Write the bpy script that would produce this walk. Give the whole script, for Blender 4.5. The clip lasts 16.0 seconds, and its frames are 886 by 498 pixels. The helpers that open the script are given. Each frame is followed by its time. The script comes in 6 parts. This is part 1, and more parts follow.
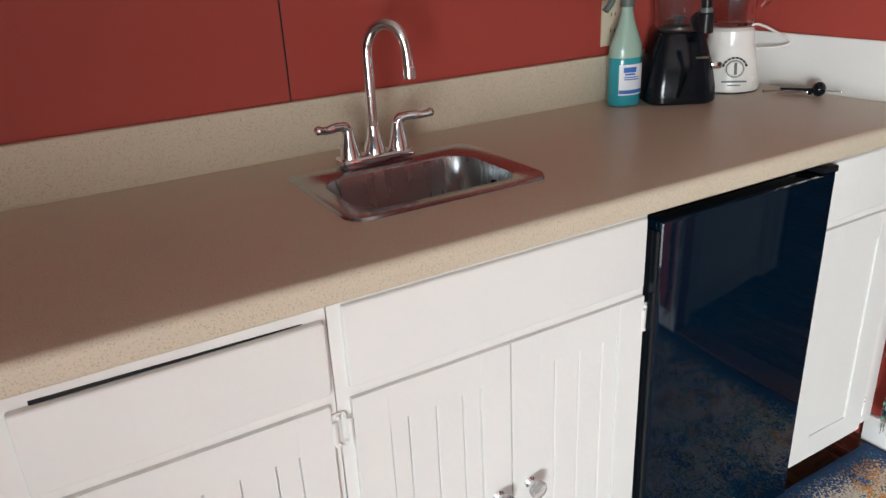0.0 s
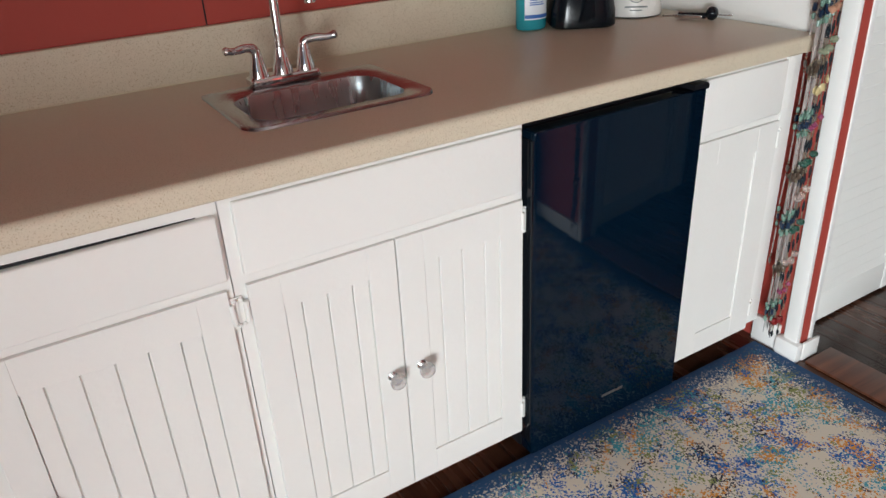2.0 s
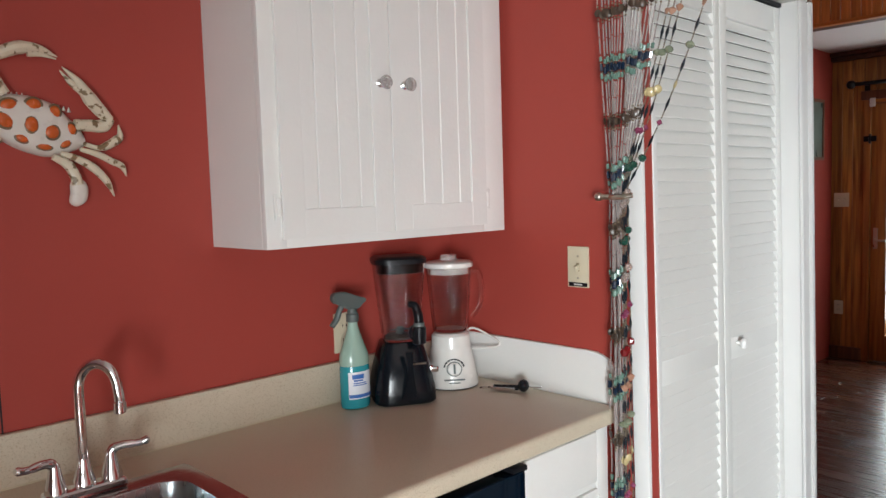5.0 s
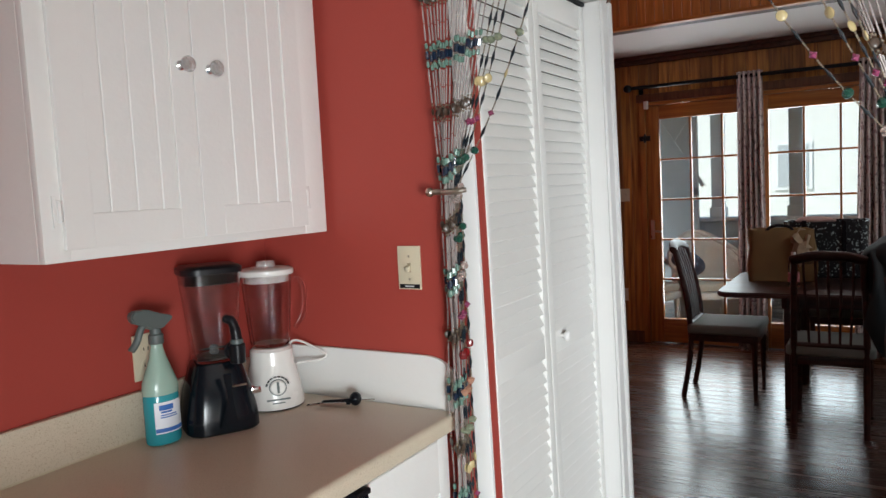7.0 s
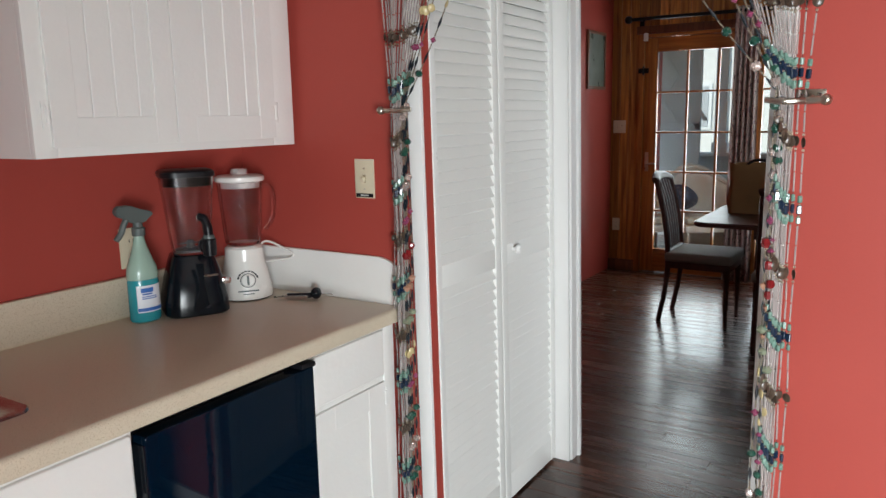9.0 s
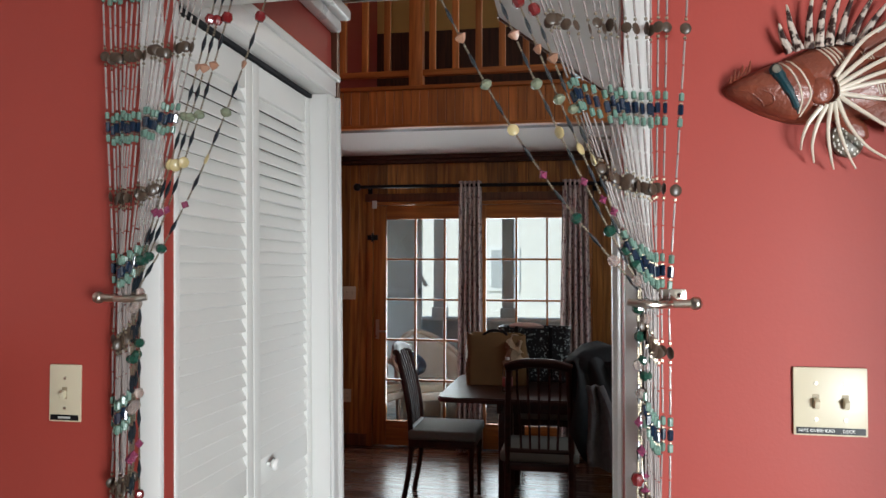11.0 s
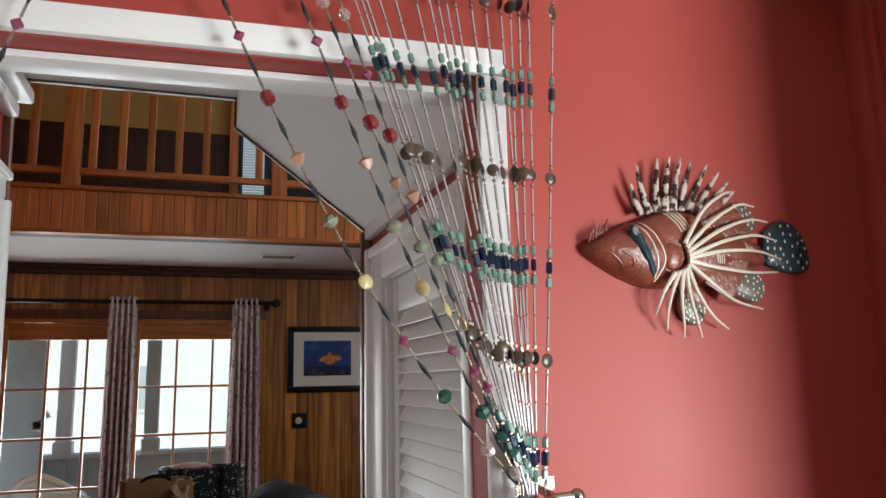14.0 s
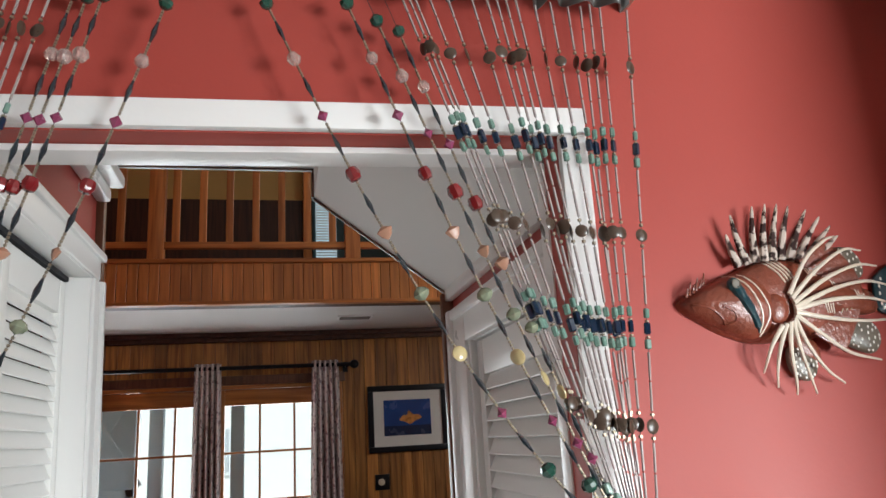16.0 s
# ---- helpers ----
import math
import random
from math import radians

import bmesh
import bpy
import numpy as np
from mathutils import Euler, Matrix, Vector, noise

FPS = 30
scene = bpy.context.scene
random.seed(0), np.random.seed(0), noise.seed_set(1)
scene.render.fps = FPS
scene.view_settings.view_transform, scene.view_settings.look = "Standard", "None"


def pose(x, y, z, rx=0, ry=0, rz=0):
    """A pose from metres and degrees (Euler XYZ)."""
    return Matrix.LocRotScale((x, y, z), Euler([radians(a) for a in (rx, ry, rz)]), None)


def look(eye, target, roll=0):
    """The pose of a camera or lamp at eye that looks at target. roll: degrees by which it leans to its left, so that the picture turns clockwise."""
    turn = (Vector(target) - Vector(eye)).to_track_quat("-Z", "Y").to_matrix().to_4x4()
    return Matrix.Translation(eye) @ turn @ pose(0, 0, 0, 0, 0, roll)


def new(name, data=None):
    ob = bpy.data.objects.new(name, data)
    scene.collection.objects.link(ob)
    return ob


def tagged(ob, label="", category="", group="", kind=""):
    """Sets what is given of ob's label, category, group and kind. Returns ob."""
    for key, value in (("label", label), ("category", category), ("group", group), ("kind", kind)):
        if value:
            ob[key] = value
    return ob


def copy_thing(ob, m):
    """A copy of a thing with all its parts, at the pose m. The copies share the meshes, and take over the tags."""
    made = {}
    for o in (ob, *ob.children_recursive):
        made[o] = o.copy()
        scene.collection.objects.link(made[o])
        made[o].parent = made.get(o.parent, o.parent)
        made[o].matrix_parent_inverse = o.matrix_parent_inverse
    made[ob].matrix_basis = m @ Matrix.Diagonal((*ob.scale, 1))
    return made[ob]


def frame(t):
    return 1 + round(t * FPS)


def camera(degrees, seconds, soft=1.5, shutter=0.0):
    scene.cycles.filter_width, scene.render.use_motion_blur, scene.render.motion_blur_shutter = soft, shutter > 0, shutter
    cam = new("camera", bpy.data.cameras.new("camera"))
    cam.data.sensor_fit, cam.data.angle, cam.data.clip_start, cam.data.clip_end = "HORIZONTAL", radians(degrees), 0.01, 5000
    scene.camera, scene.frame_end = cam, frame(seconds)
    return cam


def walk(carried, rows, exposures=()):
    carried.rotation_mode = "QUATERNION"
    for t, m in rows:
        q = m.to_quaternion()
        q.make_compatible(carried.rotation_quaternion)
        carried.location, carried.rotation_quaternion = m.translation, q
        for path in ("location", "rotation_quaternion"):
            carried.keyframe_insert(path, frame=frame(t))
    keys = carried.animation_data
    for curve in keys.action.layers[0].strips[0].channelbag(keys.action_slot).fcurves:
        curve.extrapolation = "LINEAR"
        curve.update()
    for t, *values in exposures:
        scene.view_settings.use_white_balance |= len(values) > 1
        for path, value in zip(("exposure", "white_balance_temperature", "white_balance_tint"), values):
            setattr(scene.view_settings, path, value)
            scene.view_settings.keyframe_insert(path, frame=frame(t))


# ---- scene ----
cam = camera(61.6, 16.0)
PATH = [
    (0, (0.013, 0.027, 1.32), (0.921, 1.636, 0.554), -2.9),
    (0.5, (0.028, -0.003, 1.303), (0.907, 1.57, 0.436), -3.0),
    (1, (0.06, -0.07, 1.31), (0.924, 1.475, 0.379), -3.0),
    (1.5, (0.066, -0.152, 1.317), (0.942, 1.38, 0.374), -2.9),
    (2, (0.075, -0.21, 1.321), (0.975, 1.321, 0.403), -3.0),
    (2.5, (0.098, -0.248, 1.362), (1.172, 1.269, 0.623), -2.8),
    (2.8, (0.116, -0.257, 1.406), (1.314, 1.23, 0.812), -2.1),
    (3, (0.128, -0.279, 1.419), (1.379, 1.2, 0.925), -2.5),
    (3.5, (0.13, -0.293, 1.455), (1.464, 1.16, 1.127), -2.4),
    (4, (0.135, -0.281, 1.482), (1.484, 1.177, 1.251), -2.0),
    (4.2, (0.132, -0.278, 1.486), (1.475, 1.192, 1.293), -1.9),
    (6.3, (0.197, -0.015, 1.513), (1.739, 1.253, 1.408), -2.3),
    (6.5, (0.209, 0.0, 1.5), (1.802, 1.205, 1.386), -2.7),
    (7, (0.214, -0.048, 1.485), (1.926, 0.972, 1.319), -2.9),
    (7.5, (0.185, -0.146, 1.477), (1.941, 0.777, 1.225), -2.6),
    (8, (0.153, -0.28, 1.462), (1.898, 0.634, 1.115), -1.7),
    (8.5, (0.113, -0.338, 1.455), (1.807, 0.651, 1.069), -0.9),
    (9, (0.104, -0.341, 1.456), (1.767, 0.713, 1.104), -1.1),
    (9.5, (0.167, -0.276, 1.47), (1.915, 0.668, 1.244), -1.0),
    (10, (0.26, -0.161, 1.508), (2.15, 0.489, 1.437), -0.2),
    (10.2, (0.288, -0.114, 1.511), (2.21, 0.44, 1.478), 0.1),
    (12.3, (0.802, 0.223, 1.553), (2.799, 0.271, 1.658), -1.7),
    (12.5, (0.818, 0.277, 1.548), (2.814, 0.222, 1.652), -2.0),
    (13, (0.835, 0.33, 1.542), (2.809, 0.032, 1.655), -2.3),
    (13.5, (0.809, 0.323, 1.599), (2.725, -0.2, 1.829), -1.5),
    (14, (0.787, 0.324, 1.64), (2.66, -0.287, 1.985), -1.2),
    (14.5, (0.77, 0.326, 1.661), (2.633, -0.264, 2.086), -2.1),
    (15, (0.779, 0.328, 1.669), (2.642, -0.215, 2.155), -2.7),
    (15.5, (0.795, 0.337, 1.671), (2.667, -0.156, 2.173), -3.0),
    (16, (0.807, 0.348, 1.668), (2.699, -0.082, 2.154), -3.3),
]
walk(cam, [(t, look(eye, target, roll)) for t, eye, target, roll in PATH], [(0.0, 0.28), (2.5, 0.26), (4.2, 0.34), (6.3, 0.30), (8.0, 0.20), (10.0, 0.08), (12.4, 0.14), (14.0, 0.32), (16.0, 0.36)])

# ---- light ----
SKY = 0.15
world = bpy.data.worlds.new("sky")
scene.world = world
world.use_nodes = True
wn = world.node_tree
bg = wn.nodes["Background"]
sky = wn.nodes.new("ShaderNodeTexSky")
sky.sky_type = "NISHITA"
sky.sun_disc = False
sky.sun_elevation = radians(48)
sky.sun_rotation = radians(309)
wn.links.new(sky.outputs[0], bg.inputs[0])
bg.inputs[1].default_value = SKY


def lamp(name, kind, m, energy, colour, **kw):
    d = bpy.data.lights.new(name, kind)
    d.energy, d.color = energy, colour
    if "size" in kw:
        d.shape, d.size, d.size_y = "RECTANGLE", kw["size"], kw["size_y"]
    if "angle" in kw:
        d.angle = kw["angle"]
    if "spread" in kw:
        d.spread = kw["spread"]
    ob = new(name, d)
    ob.matrix_world = m
    return ob


lamp("sun", "SUN", look((0, 0, 0), (0.5, -0.4, -0.75)), 4.2, (1, 0.95, 0.88), angle=radians(10))
# daylight in the deck door's opening of the bar room and in the porch doors
lamp("window_daylight", "AREA", look((-2.07, -2.8, 0.90), (0, -2.57, 0.40)), 226, (0.90, 0.97, 1.0), size=1.6, size_y=1.45, spread=radians(125))
lamp("porch_daylight", "AREA", look((6.98, 0.85, 1.2), (4.5, 0.6, 0.9)), 48, (0.93, 0.97, 1), size=1.7, size_y=1.8)
# fill added inside the loft, clear of its window, to brighten the balustrade
lamp("loft_fill_light", "AREA", look((6.7, -0.9, 3.9), (5.0, 0.6, 3.3)), 10, (1, 0.93, 0.8), size=0.9, size_y=0.9)
# fill added in an unseen high opening to light the loft front and panelling
lamp("dining_fill_light", "AREA", look((4.2, -2.9, 2.6), (5.4, 0.3, 2.55)), 28, (0.96, 0.98, 1), size=1.6, size_y=1.4)


# ---- materials ----
def mat(name, colour, rough=0.5, metal=0.0, vary=0.08, scale=8.0, bump=0.0, bump_scale=60.0, spots=None, coat=0.0, trans=0.0, ior=1.5, spec=0.5,
        stretch=(1, 1, 1), rand=0.0, rough_vary=0.1, emit=None, fine=0.0):
    m = bpy.data.materials.new(name)
    m.use_nodes = True
    nt = m.node_tree
    p = nt.nodes["Principled BSDF"]
    N, L = nt.nodes.new, nt.links.new
    p.inputs["Roughness"].default_value = rough
    p.inputs["Metallic"].default_value = metal
    p.inputs["IOR"].default_value = ior
    p.inputs["Specular IOR Level"].default_value = spec
    p.inputs["Coat Weight"].default_value = coat
    p.inputs["Coat Roughness"].default_value = 0.08
    p.inputs["Transmission Weight"].default_value = trans
    tc = N("ShaderNodeTexCoord")
    mp = N("ShaderNodeMapping")
    mp.inputs["Scale"].default_value = stretch
    L(tc.outputs["Object"], mp.inputs[0])
    n1 = N("ShaderNodeTexNoise")
    n1.inputs["Scale"].default_value, n1.inputs["Detail"].default_value = scale, 5
    L(mp.outputs[0], n1.inputs[0])
    n2 = N("ShaderNodeTexNoise")
    n2.inputs["Scale"].default_value, n2.inputs["Detail"].default_value = bump_scale, 3
    L(mp.outputs[0], n2.inputs[0])
    val = N("ShaderNodeMath")
    val.operation = "MULTIPLY_ADD"
    val.inputs[1].default_value, val.inputs[2].default_value = vary * 2, 1 - vary
    L(n1.outputs[0], val.inputs[0])
    last = val
    if fine:
        v3 = N("ShaderNodeMath")
        v3.operation = "MULTIPLY_ADD"
        v3.inputs[1].default_value = fine * 2
        L(n2.outputs[0], v3.inputs[0])
        sub = N("ShaderNodeMath")
        sub.operation = "SUBTRACT"
        sub.inputs[1].default_value = fine
        L(last.outputs[0], sub.inputs[0])
        L(sub.outputs[0], v3.inputs[2])
        last = v3
    if rand:
        oi = N("ShaderNodeObjectInfo")
        r = N("ShaderNodeMath")
        r.operation = "MULTIPLY_ADD"
        r.inputs[1].default_value, r.inputs[2].default_value = rand * 2, 1 - rand
        L(oi.outputs["Random"], r.inputs[0])
        mu = N("ShaderNodeMath")
        mu.operation = "MULTIPLY"
        L(r.outputs[0], mu.inputs[0])
        L(last.outputs[0], mu.inputs[1])
        last = mu
    sc = N("ShaderNodeVectorMath")
    sc.operation = "SCALE"
    sc.inputs[0].default_value = colour
    L(last.outputs[0], sc.inputs["Scale"])
    out = sc.outputs[0]
    if spots:
        sp_colour, sp_scale, lo, hi = spots
        v = N("ShaderNodeTexNoise")
        v.inputs["Scale"].default_value, v.inputs["Detail"].default_value = sp_scale, 2
        L(tc.outputs["Object"], v.inputs[0])
        mr = N("ShaderNodeMapRange")
        mr.inputs["From Min"].default_value, mr.inputs["From Max"].default_value = lo, hi
        L(v.outputs[0], mr.inputs[0])
        mx = N("ShaderNodeMix")
        mx.data_type = "RGBA"
        mx.inputs["B"].default_value = (*sp_colour, 1)
        L(mr.outputs[0], mx.inputs["Factor"])
        L(out, mx.inputs["A"])
        out = mx.outputs["Result"]
    L(out, p.inputs["Base Color"])
    if rough_vary:
        rr = N("ShaderNodeMath")
        rr.operation = "MULTIPLY_ADD"
        rr.inputs[1].default_value, rr.inputs[2].default_value = rough_vary * 2, rough - rough_vary
        rr.use_clamp = True
        L(n1.outputs[0], rr.inputs[0])
        L(rr.outputs[0], p.inputs["Roughness"])
    if bump:
        b = N("ShaderNodeBump")
        b.inputs["Strength"].default_value, b.inputs["Distance"].default_value = bump, 0.004
        L(n2.outputs[0], b.inputs["Height"])
        L(b.outputs[0], p.inputs["Normal"])
    if emit:
        p.inputs["Emission Color"].default_value = (*emit[0], 1)
        p.inputs["Emission Strength"].default_value = emit[1]
    return m


def wood(name, dark, light, axis="z", rough=0.35, rand=0.3, coat=0.2, ring=1.0):
    """Grain running along one axis, a mix of two browns, changed from piece to piece."""
    m = bpy.data.materials.new(name)
    m.use_nodes = True
    nt = m.node_tree
    p = nt.nodes["Principled BSDF"]
    N, L = nt.nodes.new, nt.links.new
    tc, mp, oi = N("ShaderNodeTexCoord"), N("ShaderNodeMapping"), N("ShaderNodeObjectInfo")
    s = {"x": (1.2, 22, 22), "y": (22, 1.2, 22), "z": (22, 22, 1.2)}[axis]
    mp.inputs["Scale"].default_value = [a * ring for a in s]
    add = N("ShaderNodeVectorMath")
    add.operation = "MULTIPLY_ADD"
    add.inputs[1].default_value = (37, 53, 71)
    L(oi.outputs["Random"], add.inputs[0])
    L(tc.outputs["Object"], add.inputs[2])
    L(add.outputs[0], mp.inputs[0])
    n = N("ShaderNodeTexNoise")
    n.inputs["Scale"].default_value, n.inputs["Detail"].default_value, n.inputs["Distortion"].default_value = 1.6, 6, 0.6
    L(mp.outputs[0], n.inputs[0])
    n2 = N("ShaderNodeTexNoise")
    n2.inputs["Scale"].default_value = 7
    L(mp.outputs[0], n2.inputs[0])
    ramp = N("ShaderNodeValToRGB")
    ramp.color_ramp.elements[0].position, ramp.color_ramp.elements[1].position = 0.32, 0.7
    ramp.color_ramp.elements[0].color, ramp.color_ramp.elements[1].color = (*dark, 1), (*light, 1)
    L(n.outputs[0], ramp.inputs[0])
    r = N("ShaderNodeMath")
    r.operation = "MULTIPLY_ADD"
    r.inputs[1].default_value, r.inputs[2].default_value = rand * 2, 1 - rand
    L(oi.outputs["Random"], r.inputs[0])
    sc = N("ShaderNodeVectorMath")
    sc.operation = "SCALE"
    L(ramp.outputs[0], sc.inputs[0])
    L(r.outputs[0], sc.inputs["Scale"])
    L(sc.outputs[0], p.inputs["Base Color"])
    rr = N("ShaderNodeMath")
    rr.operation = "MULTIPLY_ADD"
    rr.inputs[1].default_value, rr.inputs[2].default_value = 0.25, rough - 0.12
    L(n.outputs[0], rr.inputs[0])
    L(rr.outputs[0], p.inputs["Roughness"])
    p.inputs["Coat Weight"].default_value, p.inputs["Coat Roughness"].default_value = coat, 0.15
    b = N("ShaderNodeBump")
    b.inputs["Strength"].default_value, b.inputs["Distance"].default_value = 0.12, 0.002
    L(n2.outputs[0], b.inputs["Height"])
    L(b.outputs[0], p.inputs["Normal"])
    return m


def glass(name, colour=(1, 1, 1), rough=0.02):
    """A thin pane: mostly clear, with a faint reflection."""
    m = bpy.data.materials.new(name)
    m.use_nodes = True
    nt = m.node_tree
    N, L = nt.nodes.new, nt.links.new
    o = nt.nodes["Material Output"]
    t, g, mx, f = N("ShaderNodeBsdfTransparent"), N("ShaderNodeBsdfGlossy"), N("ShaderNodeMixShader"), N("ShaderNodeFresnel")
    t.inputs[0].default_value = (*colour, 1)
    g.inputs["Roughness"].default_value = rough
    L(f.outputs[0], mx.inputs[0])
    L(t.outputs[0], mx.inputs[1])
    L(g.outputs[0], mx.inputs[2])
    L(mx.outputs[0], o.inputs[0])
    return m


RED = mat("red_paint", (0.36, 0.057, 0.043), 0.5, spec=0.28, vary=0.07, scale=2.5, bump=0.05, bump_scale=160, fine=0.02)
TAUPE = mat("taupe_paint", (0.24, 0.22, 0.20), 0.6, vary=0.08, scale=3, bump=0.05)
WHITE = mat("white_paint", (0.78, 0.77, 0.74), 0.38, vary=0.03, scale=6, bump=0.10, bump_scale=90, fine=0.01)
WHITE_CEIL = mat("ceiling_paint", (0.74, 0.73, 0.70), 0.7, vary=0.03, scale=3, bump=0.1, bump_scale=120)
TRIM = mat("white_trim", (0.8, 0.79, 0.77), 0.32, vary=0.03, scale=7, bump=0.06, bump_scale=80)
LAMINATE = mat("beige_laminate", (0.60, 0.52, 0.40), 0.36, vary=0.05, scale=10, bump=0.05, bump_scale=300, spots=((0.44, 0.35, 0.24), 420, 0.56, 0.68), fine=0.08)
STEEL = mat("brushed_steel", (0.40, 0.41, 0.42), 0.2, 1.0, vary=0.06, scale=5, bump=0.02, bump_scale=120, stretch=(1, 14, 14), rough_vary=0.06)
BOWL = mat("satin_steel", (0.44, 0.48, 0.49), 0.28, 1.0, vary=0.06, scale=5, bump=0.02, bump_scale=120, stretch=(14, 14, 1), rough_vary=0.05)
CHROME = mat("chrome", (0.75, 0.75, 0.76), 0.07, 1.0, vary=0.03, rough_vary=0.03)
NICKEL = mat("brushed_nickel", (0.5, 0.45, 0.38), 0.3, 1.0, vary=0.08, scale=30)
BLACK_GLASS = mat("black_glass", (0.0006, 0.006, 0.015), 0.04, spec=0.34, vary=0.1, rough_vary=0.02, ior=1.45)
BLACK = mat("black_plastic", (0.008, 0.008, 0.010), 0.3, spec=0.2, vary=0.15, scale=20, rough_vary=0.06)
BLACK_GLOSS = mat("glossy_black_plastic", (0.005, 0.007, 0.010), 0.16, spec=0.28, vary=0.15, rough_vary=0.03)
GAP = mat("dark_gap", (0.008, 0.009, 0.012), 0.8)
CLEAR = mat("clear_plastic", (0.95, 0.92, 0.93), 0.10, trans=1.0, vary=0.02, ior=1.30, rough_vary=0.02)
CRYSTAL = mat("clear_acrylic", (0.9, 0.88, 0.86), 0.08, trans=0.75, vary=0.05, rough_vary=0.03)
IVORY = mat("ivory_plastic", (0.62, 0.55, 0.40), 0.35, vary=0.04, scale=20)
FLOORW = wood("dark_walnut_floor", (0.028, 0.011, 0.007), (0.098, 0.038, 0.020), "y", rough=0.26, rand=0.4, coat=0.15, ring=0.7)
PANEL = wood("honey_wood_panel", (0.18, 0.062, 0.012), (0.50, 0.215, 0.048), "z", rough=0.38, rand=0.35)
REDWOOD = wood("orange_cedar", (0.40, 0.125, 0.028), (0.70, 0.26, 0.065), "z", rough=0.35, rand=0.22)
REDWOOD_Y = wood("orange_cedar_rail", (0.40, 0.125, 0.028), (0.68, 0.25, 0.06), "y", rough=0.35, rand=0.15)
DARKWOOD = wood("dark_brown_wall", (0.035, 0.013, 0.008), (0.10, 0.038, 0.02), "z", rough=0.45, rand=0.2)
DOORW = wood("varnished_door_wood", (0.26, 0.080, 0.016), (0.48, 0.18, 0.04), "z", rough=0.33, rand=0.1)
DOORW_Y = wood("varnished_door_rail", (0.26, 0.080, 0.016), (0.48, 0.18, 0.04), "y", rough=0.33, rand=0.1)
TRIMW = wood("brown_trim_wood", (0.075, 0.026, 0.012), (0.17, 0.065, 0.028), "z", rough=0.4, rand=0.1)
MAHOG = wood("dark_mahogany", (0.020, 0.006, 0.005), (0.060, 0.018, 0.012), "y", rough=0.42, rand=0.1, coat=0.05)
KICK = wood("red_brown_toe_kick", (0.09, 0.028, 0.014), (0.2, 0.07, 0.035), "x", rough=0.4, rand=0.2)
PANE = glass("window_glass", (0.92, 0.96, 0.96))


# ---- mesh tools ----
def rot(m, *bms):
    for b in bms:
        bmesh.ops.transform(b, matrix=m, verts=b.verts)
    return bms[0]


def box(x0, x1, y0, y1, z0, z1, bevel=0.0, seg=2):
    bm = bmesh.new()
    bmesh.ops.create_cube(bm, size=1)
    bmesh.ops.transform(bm, matrix=Matrix.Translation(((x0 + x1) / 2, (y0 + y1) / 2, (z0 + z1) / 2)) @ Matrix.Diagonal((abs(x1 - x0), abs(y1 - y0), abs(z1 - z0), 1)), verts=bm.verts)
    if bevel:
        bmesh.ops.bevel(bm, geom=bm.edges[:], offset=bevel, segments=seg, affect="EDGES", profile=0.6)
    return bm


def lathe(profile, seg=24, squash=(1, 1)):
    """Profile of (radius, height) turned about z."""
    bm = bmesh.new()
    rings = []
    for r, z in profile:
        rings.append([bm.verts.new((r * math.cos(2 * math.pi * i / seg) * squash[0], r * math.sin(2 * math.pi * i / seg) * squash[1], z)) for i in range(seg)])
    for a, b in zip(rings, rings[1:]):
        for i in range(seg):
            bm.faces.new((a[i], a[(i + 1) % seg], b[(i + 1) % seg], b[i]))
    if profile[0][0] > 1e-5:
        bm.faces.new(rings[0][::-1])
    if profile[-1][0] > 1e-5:
        bm.faces.new(rings[-1])
    bmesh.ops.remove_doubles(bm, verts=bm.verts, dist=1e-6)
    return bm


def prism(poly, depth, bevel=0.0):
    """A flat outline in x, z given thickness along +y."""
    bm = bmesh.new()
    f = bm.faces.new([bm.verts.new((x, 0, z)) for x, z in poly])
    r = bmesh.ops.extrude_face_region(bm, geom=[f])
    bmesh.ops.translate(bm, vec=(0, depth, 0), verts=[v for v in r["geom"] if isinstance(v, bmesh.types.BMVert)])
    bmesh.ops.recalc_face_normals(bm, faces=bm.faces)
    if bevel:
        bmesh.ops.bevel(bm, geom=bm.edges[:], offset=bevel, segments=2, affect="EDGES")
    return bm


def spline(pts, n=6):
    """A smooth line through points."""
    p = [Vector(q) for q in pts]
    p = [p[0] * 2 - p[1]] + p + [p[-1] * 2 - p[-2]]
    out = []
    for i in range(1, len(p) - 2):
        for k in range(n):
            t = k / n
            a, b, c, d = p[i - 1], p[i], p[i + 1], p[i + 2]
            out.append(0.5 * ((2 * b) + (c - a) * t + (2 * a - 5 * b + 4 * c - d) * t * t + (3 * b - a - 3 * c + d) * t ** 3))
    out.append(p[-2])
    return out


def tube(pts, radius, seg=10, flat=1.0):
    """A round bar along points; radius may be a list, one for each point."""
    bm = bmesh.new()
    pts = [Vector(p) for p in pts]
    rad = radius if isinstance(radius, (list, tuple)) else [radius] * len(pts)
    rings, side = [], None
    for i, p in enumerate(pts):
        d = (pts[min(i + 1, len(pts) - 1)] - pts[max(i - 1, 0)]).normalized()
        if side is None:
            side = d.orthogonal().normalized()
        side = (side - d * side.dot(d)).normalized()
        up = d.cross(side)
        rings.append([bm.verts.new(p + (side * math.cos(2 * math.pi * k / seg) + up * flat * math.sin(2 * math.pi * k / seg)) * rad[i]) for k in range(seg)])
    for a, b in zip(rings, rings[1:]):
        for k in range(seg):
            bm.faces.new((a[k], a[(k + 1) % seg], b[(k + 1) % seg], b[k]))
    bm.faces.new(rings[0][::-1])
    bm.faces.new(rings[-1])
    return bm


